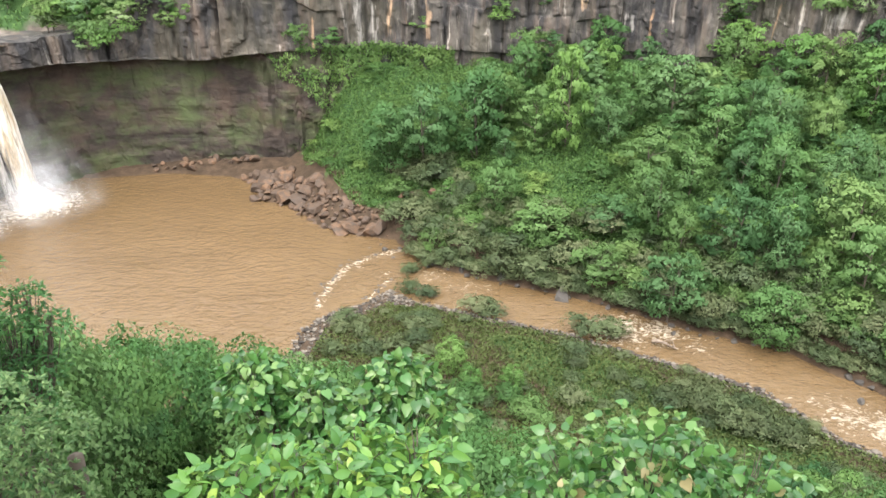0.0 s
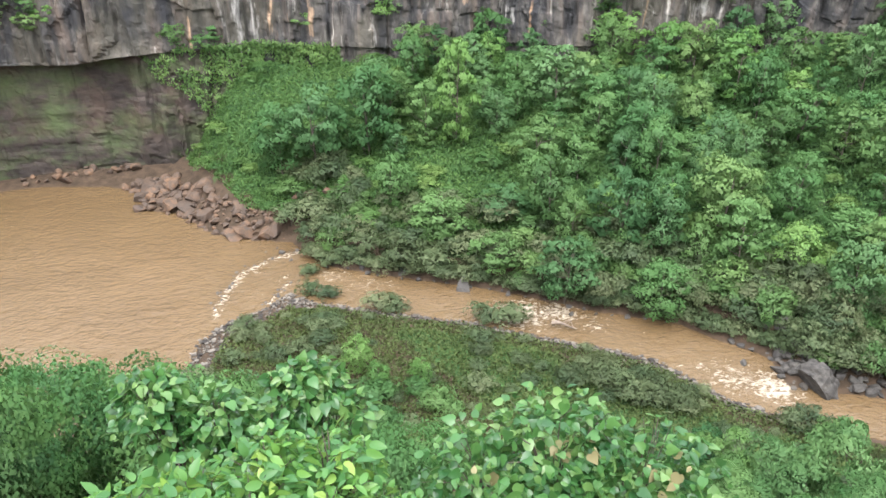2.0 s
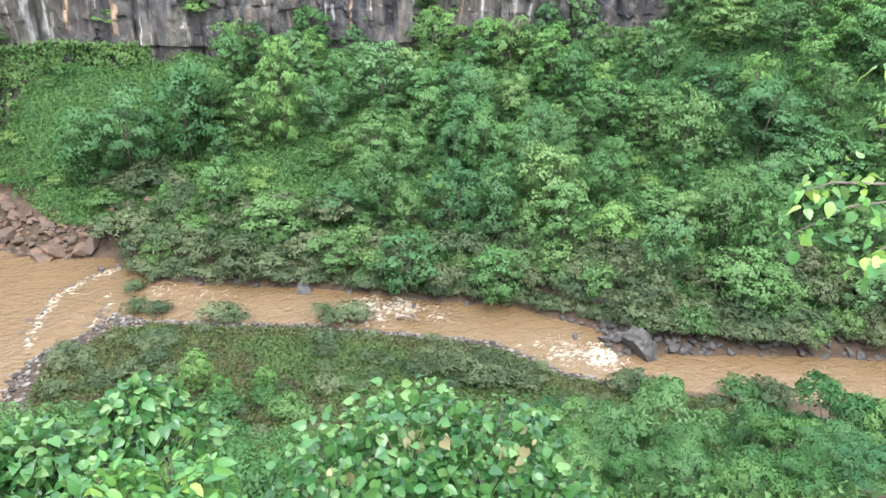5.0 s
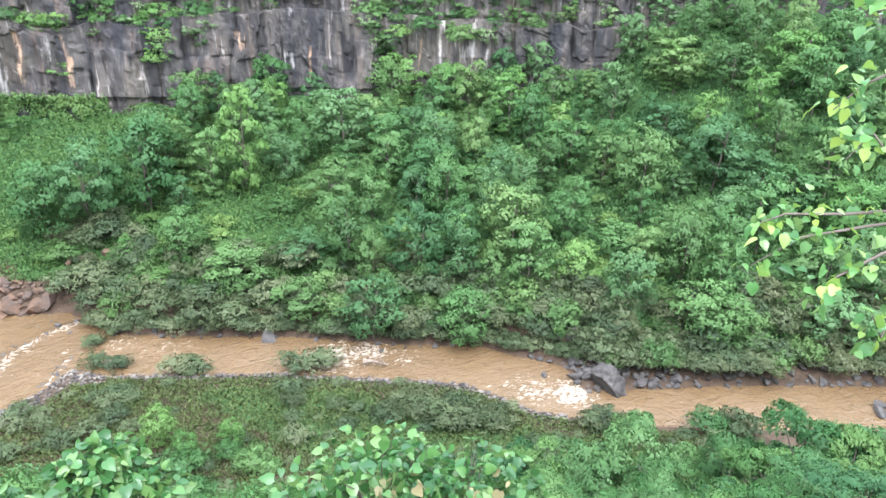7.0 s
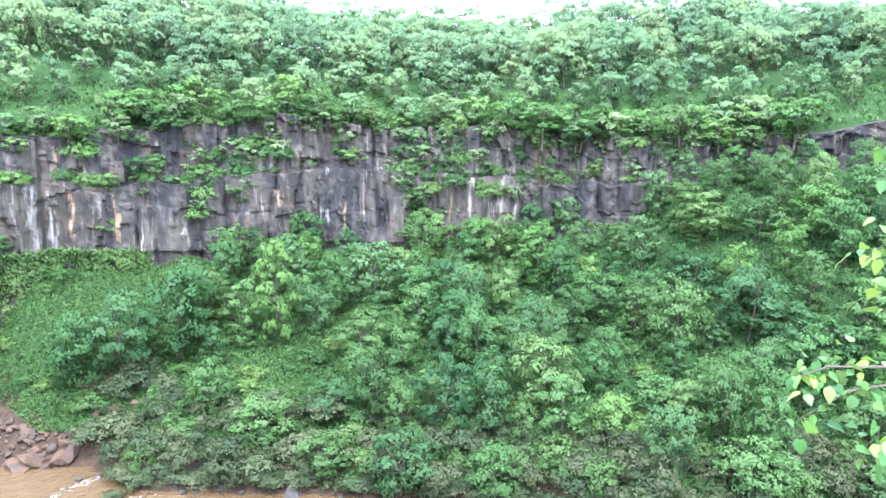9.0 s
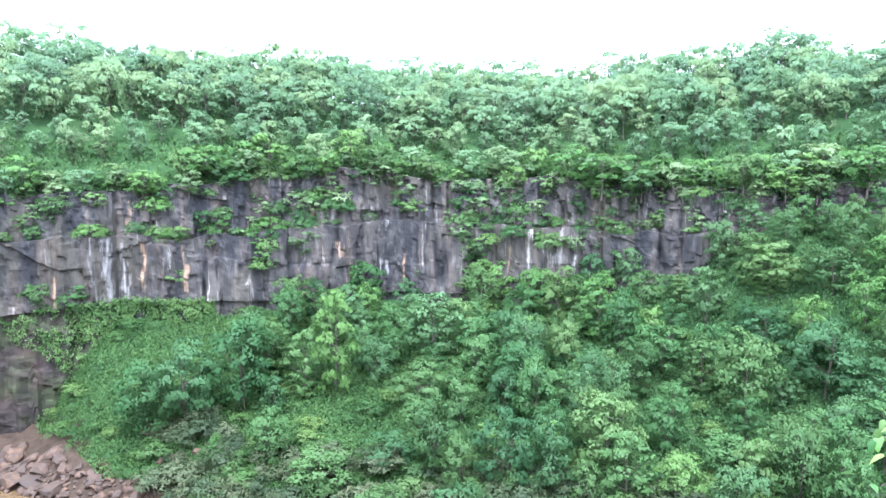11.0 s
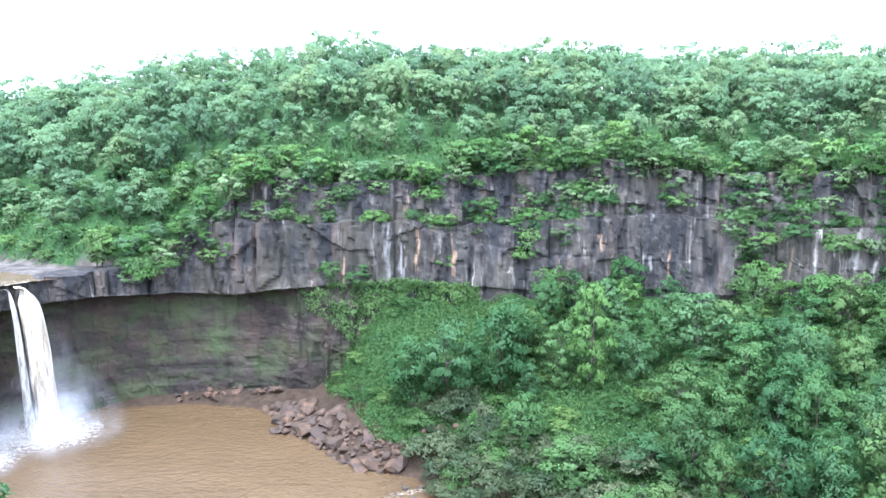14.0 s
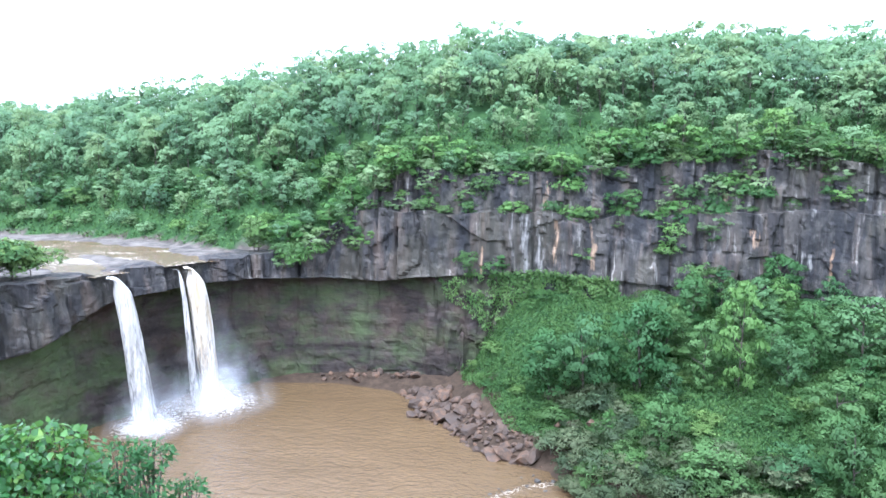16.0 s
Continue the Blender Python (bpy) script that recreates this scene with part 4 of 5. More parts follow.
# trees hanging over the cliff's edge and on its ledge
GROUP_RIM = "trees along the cliff edge"
for i, f in enumerate(np.linspace(0.30, 0.86, 92)):
    k = int(np.clip(f + r_.uniform(-0.006, 0.006), 0, 0.99) * len(arc))
    if lx[k] < -80:
        continue
    o = r_.uniform(-1.5, 5.0)
    x, y = lx[k] + inward[k, 0] * o, ly[k] + inward[k, 1] * o
    h = r_.uniform(4.5, 10.0)
    plant("rim_tree", ('hill', 'rim', 'hill')[i % 3], i % 4, (LEAF_LIME, LEAF_OLIVE, HILL_HAZED_PALE, LEAF_LIME, HILL_HAZED)[i % 5], x, y, top[k] - (0.5 if o < 2 else r_.uniform(1.0, 3.2)), h, h * r_.uniform(1.0, 1.5),
          "light green tree leaning out over the cliff edge", "tree", GROUP_RIM, r_.uniform(0, 6))


def face_bush(k, z, h, i):
    """A bush rooted in the rock face at that level, hanging out from it."""
    row = int(np.argmin(np.abs(Zc[k, 44:-3] - z))) + 44
    x, y = PX[k, row] - inward[k, 0] * 0.3, PY[k, row] - inward[k, 1] * 0.3
    plant("face_bush", ('rim', 'hill', 'shrub')[i % 3], i % 3, (LEAF_SLOPE, LEAF_OLIVE, LEAF_LIME, HILL_HAZED_PALE)[i % 4], x, y, z - 0.45 * h, h, h * r_.uniform(1.0, 1.5),
          "green bush hanging from the dark rock face", "bush", "bushes on the cliff face", r_.uniform(0, 6))


for i in range(60):
    k = int(r_.uniform(0.36, 0.88) * len(arc))
    if top[k] > 33:
        face_bush(k, top[k] - r_.uniform(-0.5, 2.0), r_.uniform(2.5, 5.0), i)
for i in range(78):
    k = int(r_.uniform(0.40, 0.88) * len(arc))
    if top[k] > 42:
        face_bush(k, ledge[k] + 0.8 if i % 3 else r_.uniform(shelf[k] + 4, top[k] - 2), r_.uniform(1.4, 5.2), i)
# green chutes where growth hangs down the whole face: x, upper and lower level
for i, (cx_, z1, z0) in enumerate(((11.5, 48, 32), (14, 45, 36), (26, 50, 42), (29, 47, 43), (57, 48, 30), (60, 44, 32), (2, 42, 39), (4.5, 43, 40), (45, 50, 44), (68, 47, 38), (79, 46, 36), (-27, 49, 43),
                                   (-30, 46, 40), (-38, 47, 40), (-24, 30, 26), (-29, 29, 26), (-55, 35, 31), (-66, 33, 30), (-70, 31, 28), (88, 48, 38), (93, 46, 40), (20, 49, 38), (22, 47, 41), (42, 50, 44), (55, 49, 38), (64, 49, 40), (72, 48, 36), (84, 50, 40), (98, 50, 40), (104, 50, 38), (-8, 48, 44), (-46, 44, 40), (-61, 37, 33), (-74, 31, 27.5))):
    k = int(np.argmin(np.abs(lx - cx_) + (ly < 100) * 1e3))
    for z in np.arange(z0, z1, 2.3):
        face_bush(min(len(arc) - 1, k + int(r_.integers(-2, 3))), z + r_.uniform(-0.6, 0.6), r_.uniform(2.6, 6.4), int(r_.integers(0, 9)))
# creepers climbing the wall above the slope's foot
def wall_creeper(n, seed):
    r = np.random.default_rng(seed)
    k = r.integers(0, len(arc), n * 14)
    row = r.integers(2, 43, n * 14)
    x, z = PX[k, row], Zc[k, row]
    reach = 25.5 - 13 * smooth(-42, -20, x) + 4 * fbm(x * 0.2, z * 0.2, 0, 3, 72)
    ok = np.flatnonzero((PY[k, row] > 120) & (x > -44) & (x < 2) & (z > reach) & (fbm(x * 0.35, z * 0.35, 0, 3, 71) > -0.25 + 0.5 * smooth(-24, -44, x)))[:n]
    k, row = k[ok], row[ok]
    nrm = np.concatenate([inward[k], np.full((len(k), 1), 0.5)], 1)
    pos = np.stack([PX[k, row], PY[k, row], Zc[k, row]], 1) + r.normal(0, 0.3, (len(k), 3)) + nrm * r.uniform(0.1, 0.7, (len(k), 1))
    v, f, n_ = plates(pos, nrm, unit(nrm + r.normal(0, 0.5, nrm.shape)), 0.5, 0.6, r, 0.9)
    return tagged(new("wall_creepers", mesh_of("wall_creepers", v, f, [LEAF_VINE], True, n_)), "green creepers clinging to the brown rock wall", "creeper", kind="stuff")


wall_creeper(14000, 73)
# mounds of creeper on the open slope
mounds = lambda x, y: talus_keep(x, y) & (x < 24) & (x > -40)
for i, (x, y) in enumerate(scatter(70, -40, 26, 104, 150, 2.6, mounds, 44, [(a, b) for a, b, _, _ in MARKED[:3]])):
    h = r_.uniform(0.9, 3.0)
    plant("creeper_mound", 'shrub', i % 4, LEAF_VINE, x, y, float(height(x, y)) - 0.2, h, h * r_.uniform(1.6, 2.4), "mound of bright green creepers on the slope", "creeper", "creeper mounds on the slope", r_.uniform(0, 6))

# low bushes filling the slope between the trees
fill = lambda x, y: talus_keep(x, y) & (x > 26) & (shore_dist(x, y) > 7)
for i, (x, y) in enumerate(scatter(110, 26, 122, 42, 150, 2.6, fill, 46, [(a, b) for a, b, _, _ in MARKED])):
    h = r_.uniform(1.6, 4.2)
    plant("slope_bush", 'shrub', i % 4, (LEAF_VINE, LEAF_OLIVE, LEAF_VINE, LEAF_SLOPE)[i % 4], x, y, float(height(x, y)) - 0.2, h, h * r_.uniform(1.3, 1.9), "green bush filling the slope between trees", "bush", "bushes between the trees", r_.uniform(0, 6))


# ---- the upper river and the falls ----
ux, uy = np.arange(-200, -76, 0.7), np.arange(104, 168, 0.7)
X, Y = np.meshgrid(ux, uy, indexing='ij')
cut = channel(X, Y)
faces = grid_faces(len(ux), len(uy))
ok = (cut.ravel()[faces].max(1) > 0.1) & (seg_dist(X.ravel()[faces].mean(1), Y.ravel()[faces].mean(1), CLIFF)[2] > -2)
cx, cy = X.ravel()[faces].mean(1), Y.ravel()[faces].mean(1)
dcl, _, cside = seg_dist(cx, cy, CLIFF)
faces = faces[ok & ((cside > 0) | (dcl < 6.8))]
used = np.unique(faces)
index = np.zeros(X.size, np.int64)
index[used] = np.arange(len(used))
Z = UPPER_LEVEL - 0.25 + 0.12 * fbm(X * 0.6, Y * 0.6, 0, 3, 61)
rush = 0.22 + 0.5 * vnoise(X * 0.12, Y * 0.2, 0, 62) + 0.6 * np.exp(-(np.hypot(X + 108, Y - 130) / 14) ** 2)
me = mesh_of("upper_river", np.stack([X, Y, Z], -1).reshape(-1, 3)[used], index[faces], [WATER])
me.attributes.new("foam", 'FLOAT', 'POINT').data.foreach_set("value", rush.ravel()[used].astype(np.float32))
tagged(new("upper_river", me), "shallow brown river running over flat rock to the falls", "water", kind="structure")


def fall_material(name, tint, clear, body=(0.52, 0.50, 0.47), crest=(0.74, 0.73, 0.71)):
    """Falling water: white strands, torn open between them."""
    m, nt, b = material(name, 0.55, 0.3)
    strands = noise_tex(nt, 1.1, 5.0, 0.6, stretch=(1, 1, 0.13), distort=0.3)
    nt.links.new(ramp(nt, strands, (0.40, tint), (0.56, body), (0.72, crest)), b.inputs["Base Color"])
    bump(nt, b, strands, 0.6, 0.4)
    ed = nt.nodes.new("ShaderNodeAttribute")
    ed.attribute_name = "edge"
    torn = math_node(nt, 'SUBTRACT', math_node(nt, 'ADD', noise_tex(nt, 1.6, 5.0, 0.6, stretch=(1, 1, 0.2)), clear), math_node(nt, 'MULTIPLY', ed.outputs["Fac"], 0.75))
    tr = nt.nodes.new("ShaderNodeBsdfTransparent")
    ms = nt.nodes.new("ShaderNodeMixShader")
    nt.links.new(ramp(nt, torn, (0.10, (0, 0, 0)), (0.42, (1, 1, 1))), ms.inputs[0])
    nt.links.new(tr.outputs[0], ms.inputs[1])
    nt.links.new(b.outputs[0], ms.inputs[2])
    nt.links.new(ms.outputs[0], nt.nodes["Material Output"].inputs["Surface"])
    return m


FALL_WHITE = fall_material("falling_water", (0.30, 0.28, 0.26), 0.38)
FALL_BROWN = fall_material("muddy_falling_water", (0.46, 0.35, 0.22), 0.42, (0.60, 0.54, 0.45), (0.75, 0.72, 0.66))
FALL_CREAM = fall_material("thin_muddy_falling_water", (0.44, 0.36, 0.25), 0.20, (0.60, 0.55, 0.47), (0.75, 0.73, 0.68))
FALL_THIN = fall_material("thin_falling_water", (0.34, 0.32, 0.30), 0.20)


def fall_stream(lip, base, w_top, w_low, seed, deep=0.7):
    """A falling stream: level at the lip, then down along a bow to the base, wider and more torn below."""
    lip, base = np.array(lip, float), np.array(base, float)
    run = (base - lip)[:2]
    d = run / np.hypot(*run)
    across = np.array([-d[1], d[0]])
    nu, nv_ = 40, 70
    a, f = np.meshgrid(np.linspace(0, 2 * np.pi, nu), np.linspace(-0.02, 1, nv_), indexing='ij')
    g = np.clip(f, 0, 1)
    w = (w_top + (w_low - w_top) * g ** 0.8) / 2
    w = w * (1 + 0.16 * vnoise(np.cos(a) * 2 + seed, np.sin(a) * 2, g * 5, seed) + 0.10 * vnoise(np.cos(a) * 6, np.sin(a) * 6 + seed, g * 3, seed + 1))
    thick = deep * smooth(-0.02, 0.12, f) + 0.12
    fwd = np.hypot(*run) * np.sqrt(g) + np.minimum(f, 0) * 40 + np.cos(a) * w * thick
    x = lip[0] + d[0] * fwd + across[0] * np.sin(a) * w
    y = lip[1] + d[1] * fwd + across[1] * np.sin(a) * w
    z = lip[2] + (base[2] - lip[2]) * g - 0.12
    edge = 0.25 + 0.5 * g ** 1.5
    return np.stack([x, y, z], -1).reshape(-1, 3), grid_faces(nu, nv_), edge.ravel()


def waterfall(label, streams):
    root = thing("waterfall", label, "waterfall", "the two falls over the rock lip")
    for name, mat, lip, base_at, w0, w1, seed, lab in streams:
        v, f, e = fall_stream(lip, base_at, w0, w1, seed)
        me = mesh_of(name, v, f, [mat])
        me.attributes.new("edge", 'FLOAT', 'POINT').data.foreach_set("value", e.astype(np.float32))
        part(name, me, root, lab)
    return root


waterfall("tall white waterfall dropping from rock lip into pool", [
    ("core_stream", FALL_WHITE, (-87.4, 110.2, 28.7), (-83.6, 112.6, -0.2), 2.4, 3.6, 3, ""),
    ("outer_stream", FALL_THIN, (-87.6, 110.3, 28.8), (-83.8, 112.7, -0.2), 3.2, 5.2, 5, "torn outer veil of white water")])
waterfall("tall white and muddy brown waterfall with a thin side strand", [
    ("core_stream", FALL_BROWN, (-81.2, 124.6, 28.7), (-78.5, 127.0, -0.2), 2.6, 3.7, 7, "brown streaked white water"),
    ("outer_stream", FALL_CREAM, (-81.4, 124.8, 28.8), (-78.8, 127.1, -0.2), 3.4, 5.2, 9, "torn outer veil of white water"),
    ("side_strand", FALL_THIN, (-82.7, 122.8, 28.7), (-80.9, 124.6, -0.2), 0.8, 1.8, 11, "thin torn strand of white water")])

MIST, nt_, b_ = material("spray", 0.9, 0.1)
b_.inputs["Base Color"].default_value = (0.82, 0.83, 0.85, 1)
for (px, py, rad), n in zip(FALL_FEET, (24000, 36000)):
    r = np.random.default_rng(int(px * -1))
    up = r.exponential(0.22 * rad, n)
    spread_ = 0.42 * rad * (0.75 + 0.10 * up)
    a = r.uniform(0, 2 * np.pi, n)
    q = np.abs(r.normal(0, 1, n)) * spread_
    c = np.stack([px + 0.8 + q * np.cos(a), py + q * np.sin(a) * 1.1, up * np.exp(-(q / rad) ** 2 * 0.8)], 1)
    out = ball(n, r)
    side = unit(np.cross(out, ball(n, r)))
    s = r.uniform(0.013, 0.03, n)[:, None]
    v = np.stack([c - side * s, c + side * s, c + np.cross(out, side) * s * 1.7], 1).reshape(-1, 3)
    tagged(new("spray", mesh_of("spray", v, np.arange(3 * n).reshape(n, 3), [MIST], False)), "white spray hanging over the foot of the falls", "spray", kind="stuff")


VEIL, nt_, b_ = material("mist_veil", 1.0, 0.0)
b_.inputs["Base Color"].default_value = (0.72, 0.74, 0.78, 1)
de_ = nt_.nodes.new("ShaderNodeAttribute")
de_.attribute_name = "veil"
tr_ = nt_.nodes.new("ShaderNodeBsdfTransparent")
ms_ = nt_.nodes.new("ShaderNodeMixShader")
nt_.links.new(math_node(nt_, 'MULTIPLY', de_.outputs["Fac"], ramp(nt_, noise_tex(nt_, 0.22, 4.0, 0.55), (0.30, (0.15, 0.15, 0.15)), (0.68, (1, 1, 1)))), ms_.inputs[0])
nt_.links.new(tr_.outputs[0], ms_.inputs[1])
nt_.links.new(b_.outputs[0], ms_.inputs[2])
nt_.links.new(ms_.outputs[0], nt_.nodes["Material Output"].inputs["Surface"])
for (px, py, rad), sizes in zip(FALL_FEET, ((0.7, 1.3), (0.7, 1.35))):
    sheets, dens = [], []
    for k, size_ in enumerate(sizes):
        # a lumpy bank of mist standing out from the wall over the pool
        a, f = np.meshgrid(np.linspace(-2.35, 0.35, 60), np.linspace(0, 1, 26), indexing='ij')
        lump = 1 + 0.22 * vnoise(np.cos(a) * 1.6 + k, np.sin(a) * 1.6, f * 2, 80 + k) + 0.08 * vnoise(np.cos(a) * 5, np.sin(a) * 5 + k, f * 6, 90 + k)
        reach = rad * size_ * (1 - 0.75 * f ** 1.2) * lump
        sheets.append((np.stack([px + 0.6 + reach * np.cos(a), py + 0.4 + reach * np.sin(a), f * rad * size_ * 1.6 * lump + 0.05], -1).reshape(-1, 3), grid_faces(60, 26)))
        dens.append(((0.75 - 0.25 * k) * smooth(-0.02, 0.2, f) * (1 - f) ** 1.5 * np.clip(np.cos((a + 1.0) * 1.16), 0, 1) ** 1.5).ravel())
    v, f = join(sheets)
    me = mesh_of("mist", v, f, [VEIL])
    me.attributes.new("veil", 'FLOAT', 'POINT').data.foreach_set("value", np.concatenate(dens).astype(np.float32))
    tagged(new("mist", me), "thin white mist drifting at the foot of the falls", "mist", kind="stuff")


# ---- rocks ----
def boulder_mesh(name, seed, mat, cuts=13, squash=0.75, detail=2):
    """A boulder: a rough ball, cut by planes to blunt faces."""
    bm = bmesh.new()
    bmesh.ops.create_icosphere(bm, subdivisions=detail, radius=1.0)
    r = np.random.default_rng(seed)
    v = np.array([q.co for q in bm.verts])
    for nrm, off in zip(ball(cuts, r), r.uniform(0.42, 0.8, cuts)):
        over = np.clip(v @ nrm - off, 0, None)
        v -= over[:, None] * nrm
    v *= 1 + 0.06 * vnoise(v[:, 0] * 2.5, v[:, 1] * 2.5, v[:, 2] * 2.5, seed)[:, None]
    v *= [r.uniform(0.9, 1.3), r.uniform(0.8, 1.1), squash]
    for q, c in zip(bm.verts, v):
        q.co = c
    me = bpy.data.meshes.new(name)
    bm.to_mesh(me)
    bm.free()
    me.materials.append(mat)
    return me


GREY, nt_, b_ = material("grey_stone", 0.75, 0.3)
oi_ = nt_.nodes.new("ShaderNodeObjectInfo")
st = mix(nt_, oi_.outputs["Random"], (0.048, 0.044, 0.042), (0.025, 0.0235, 0.022))
nt_.links.new(mix(nt_, ramp(nt_, noise_tex(nt_, 1.1, 8.0, 0.7), (0.42, (0, 0, 0)), (0.66, (1, 1, 1))), st, (0.085, 0.078, 0.07)), b_.inputs["Base Color"])
bump(nt_, b_, noise_tex(nt_, 3.0, 7.0), 0.7, 0.15)

GRAVEL, nt_, b_ = material("gravel", 0.85, 0.2)
gi_ = nt_.nodes.new("ShaderNodeNewGeometry")
nt_.links.new(ramp(nt_, gi_.outputs["Random Per Island"], (0.1, (0.028, 0.025, 0.023)), (0.5, (0.066, 0.058, 0.050)), (0.95, (0.155, 0.138, 0.118))), b_.inputs["Base Color"])
bump(nt_, b_, noise_tex(nt_, 4.0, 5.0), 0.5, 0.1)

BROWN_ROCKS = [boulder_mesh("boulder", 50 + k, STONE) for k in range(6)]
GREY_ROCKS = [boulder_mesh("boulder", 70 + k, GREY) for k in range(6)]


def rock(meshes, k, x, y, z, size, label, group, name="boulder", tilt=0.6):
    m = Matrix.LocRotScale((x, y, z), Euler((r_.uniform(-tilt, tilt), r_.uniform(-tilt, tilt), r_.uniform(0, 6))), (size, size, size * r_.uniform(0.75, 1.1)))
    return thing(name, label, "rock", group, m=m, data=meshes[k % len(meshes)])


def level(x, y):
    return float(height(x, y))


pile = lambda x, y: far_side(x, y) & (shore_dist(x, y) > -0.6) & (shore_dist(x, y) < 7.4 - 0.15 * (x + 36)) & (y < 142) & (x < -9)
for i, (x, y) in enumerate(scatter(215, -42, -9, 109, 142, 0.75, pile, 31)):
    s = min(2.5, 0.34 + r_.gamma(1.3, 0.5)) * (0.8 if x > -12 else 1)
    rock(BROWN_ROCKS, i, x, y, max(level(x, y), -0.2) + s * 0.22, s, "red-brown broken boulder in a heap at the pool's edge", "boulders heaped at the pool shore")
rock(BROWN_ROCKS, 2, -36.6, 129.8, 0.2, 1.6, "pale-edged red-brown boulder standing in the water", "boulders heaped at the pool shore")
for i, (x, y) in enumerate(scatter(26, -64, -40, 144, 152, 1.5, lambda x, y: (shore_dist(x, y) > 1.0) & (cliff_dist(x, y) < 8) & (cliff_dist(x, y) > 3.2), 32)):
    s = r_.uniform(0.6, 1.4)
    rock(BROWN_ROCKS, i, x, y, level(x, y) + s * 0.3, s, "brown fallen block on the mud bank under the cliff", "blocks under the cliff")
for i, (x, y, s) in enumerate(((-9.5, 106.8, 0.75), (-7.2, 107.5, 0.5), (-12.3, 107.6, 0.35), (-6.0, 108.8, 0.4), (-10.6, 109.0, 0.3), (-8.2, 103.9, 0.45))):
    rock(GREY_ROCKS, i, x, y, 0.0, s, "wet grey stone just above the muddy water", "stones in the outlet")
line_w = np.concatenate([along(WEIR, 0.75)[0] + [-0.6, 0.5], along(SIDE_BAR, 0.4)[0]])
for i, (x, y) in enumerate(line_w):
    s = r_.uniform(0.16, 0.46)
    rock(GREY_ROCKS, i, x + r_.normal(0, 0.4), y + r_.normal(0, 0.4), -0.08, s, "small dark stone in the bar across the outlet", "stones of the outlet bar", "stone")
BIG = boulder_mesh("boulder", 203, GREY, 9, 0.85, 4)
for q in BIG.vertices:
    q.co *= 1 + 0.15 * noise.fractal(q.co * 1.8, 0.7, 2.0, 6)
rock([BIG], 0, 53.5, 59.7, 0.9, 2.5, "large dark grey boulder with a pale top in the river", "boulders at the river bend", tilt=0.1)
bend = lambda x, y: far_side(x, y) & (shore_dist(x, y) > -0.5) & (shore_dist(x, y) < 4.0 - 0.05 * np.abs(x - 54)) & (x > 52)
for i, (x, y) in enumerate(scatter(85, 52, 98, 36, 78, 1.1, bend, 33, [(53.2, 59.6), (54.5, 60), (52, 59)])):
    s = r_.uniform(0.35, 1.05) * (1.3 if abs(x - 55) < 6 else 0.9)
    rock(GREY_ROCKS, i, x, y, max(level(x, y), -0.15) + s * 0.25, s, "dark grey rounded boulder on the river bank", "boulders at the river bend")
for i, (x, y) in enumerate(scatter(50, 45, 66, 55, 72, 0.75, lambda x, y: far_side(x, y) & (shore_dist(x, y) > -0.8) & (shore_dist(x, y) < 3.2) & (np.hypot(x - 56.5, y - 60.5) < 6.5), 35, [(53.2, 59.6), (54.8, 60.3), (52, 59), (54.5, 58.6)])):
    s = r_.uniform(0.4, 1.2)
    rock(GREY_ROCKS, i, x, y, max(level(x, y), -0.15) + s * 0.3, s, "dark grey boulder packed beside the large boulder", "boulders at the river bend")
for i, (x, y, s) in enumerate(((17.2, 90.3, 1.7), (8.7, 96.2, 0.8), (3.0, 98.9, 0.7), (-1.5, 101.2, 0.8), (47.6, 66.1, 0.6), (85, 49.5, 1.9), (81.5, 42.5, 1.3), (80, 41.5, 1.0), (83.4, 41.6, 1.1), (30.5, 80.7, 0.5))):
    rock(GREY_ROCKS, i + 2, x, y, max(level(x, y), 0.0) + s * 0.1, s, "grey boulder at the edge of the river", "boulders along the river")
for i, (x, y, s) in enumerate(((-4.5, 117.5, 1.9), (-1.5, 116.8, 1.5), (1.5, 116.5, 1.3), (-7.5, 118.5, 1.3))):
    rock(BROWN_ROCKS, i + 1, x, y, level(x, y) + s * 0.3, s, "brown rock outcrop showing among creepers", "rock outcrops on the slope")

for i, (x, y) in enumerate(along([(-2, 100.8), (8, 95.8), (18, 91.5), (25, 87.3), (35, 80.8), (44, 76.5)], 2.1)[0]):
    s = r_.uniform(0.2, 0.6)
    rock(GREY_ROCKS, i, x + r_.normal(0, 0.5), y + r_.normal(0, 0.25) - 0.15, 0.0, s, "dark wet stone under the bushes of the bank", "stones along the far bank", "stone")

# gravel strips along the near bank
bits = []
r = np.random.default_rng(40)
base_rock = [np.array([c.co for c in me.vertices]) for me in (boulder_mesh("pebble", 90 + k, GREY, 7, 0.7, 1) for k in range(4))]
pebble_faces = np.array([p.vertices[:] for p in bpy.data.meshes["pebble"].polygons])
px_, py_ = r.uniform(-24, 52, 200000), r.uniform(45, 96, 200000)
sd_ = shore_dist(px_, py_)
ok = ~far_side(px_, py_) & inside(px_, py_, VALLEY) & (sd_ > -0.5) & (sd_ < np.where(px_ < -4, 3.7, 1.9) + 0.5 * vnoise(px_ * 0.4, py_ * 0.4, 0, 41)) & (py_ > 50) & (px_ > -23)
gx_, gy_ = px_[ok][:3400], py_[ok][:3400]
gz_ = np.maximum(height(gx_, gy_), -0.12)
for k in range(len(gx_)):
    a, s = r.uniform(0, 6.28), min(0.75, r.gamma(1.5, 0.075) + 0.05)
    spin = np.array([[math.cos(a), -math.sin(a), 0], [math.sin(a), math.cos(a), 0], [0, 0, 0.8]]) * s
    bits.append((base_rock[k % 4] @ spin.T + [gx_[k], gy_[k], gz_[k] + s * 0.3], pebble_faces))
v, f = join(bits)
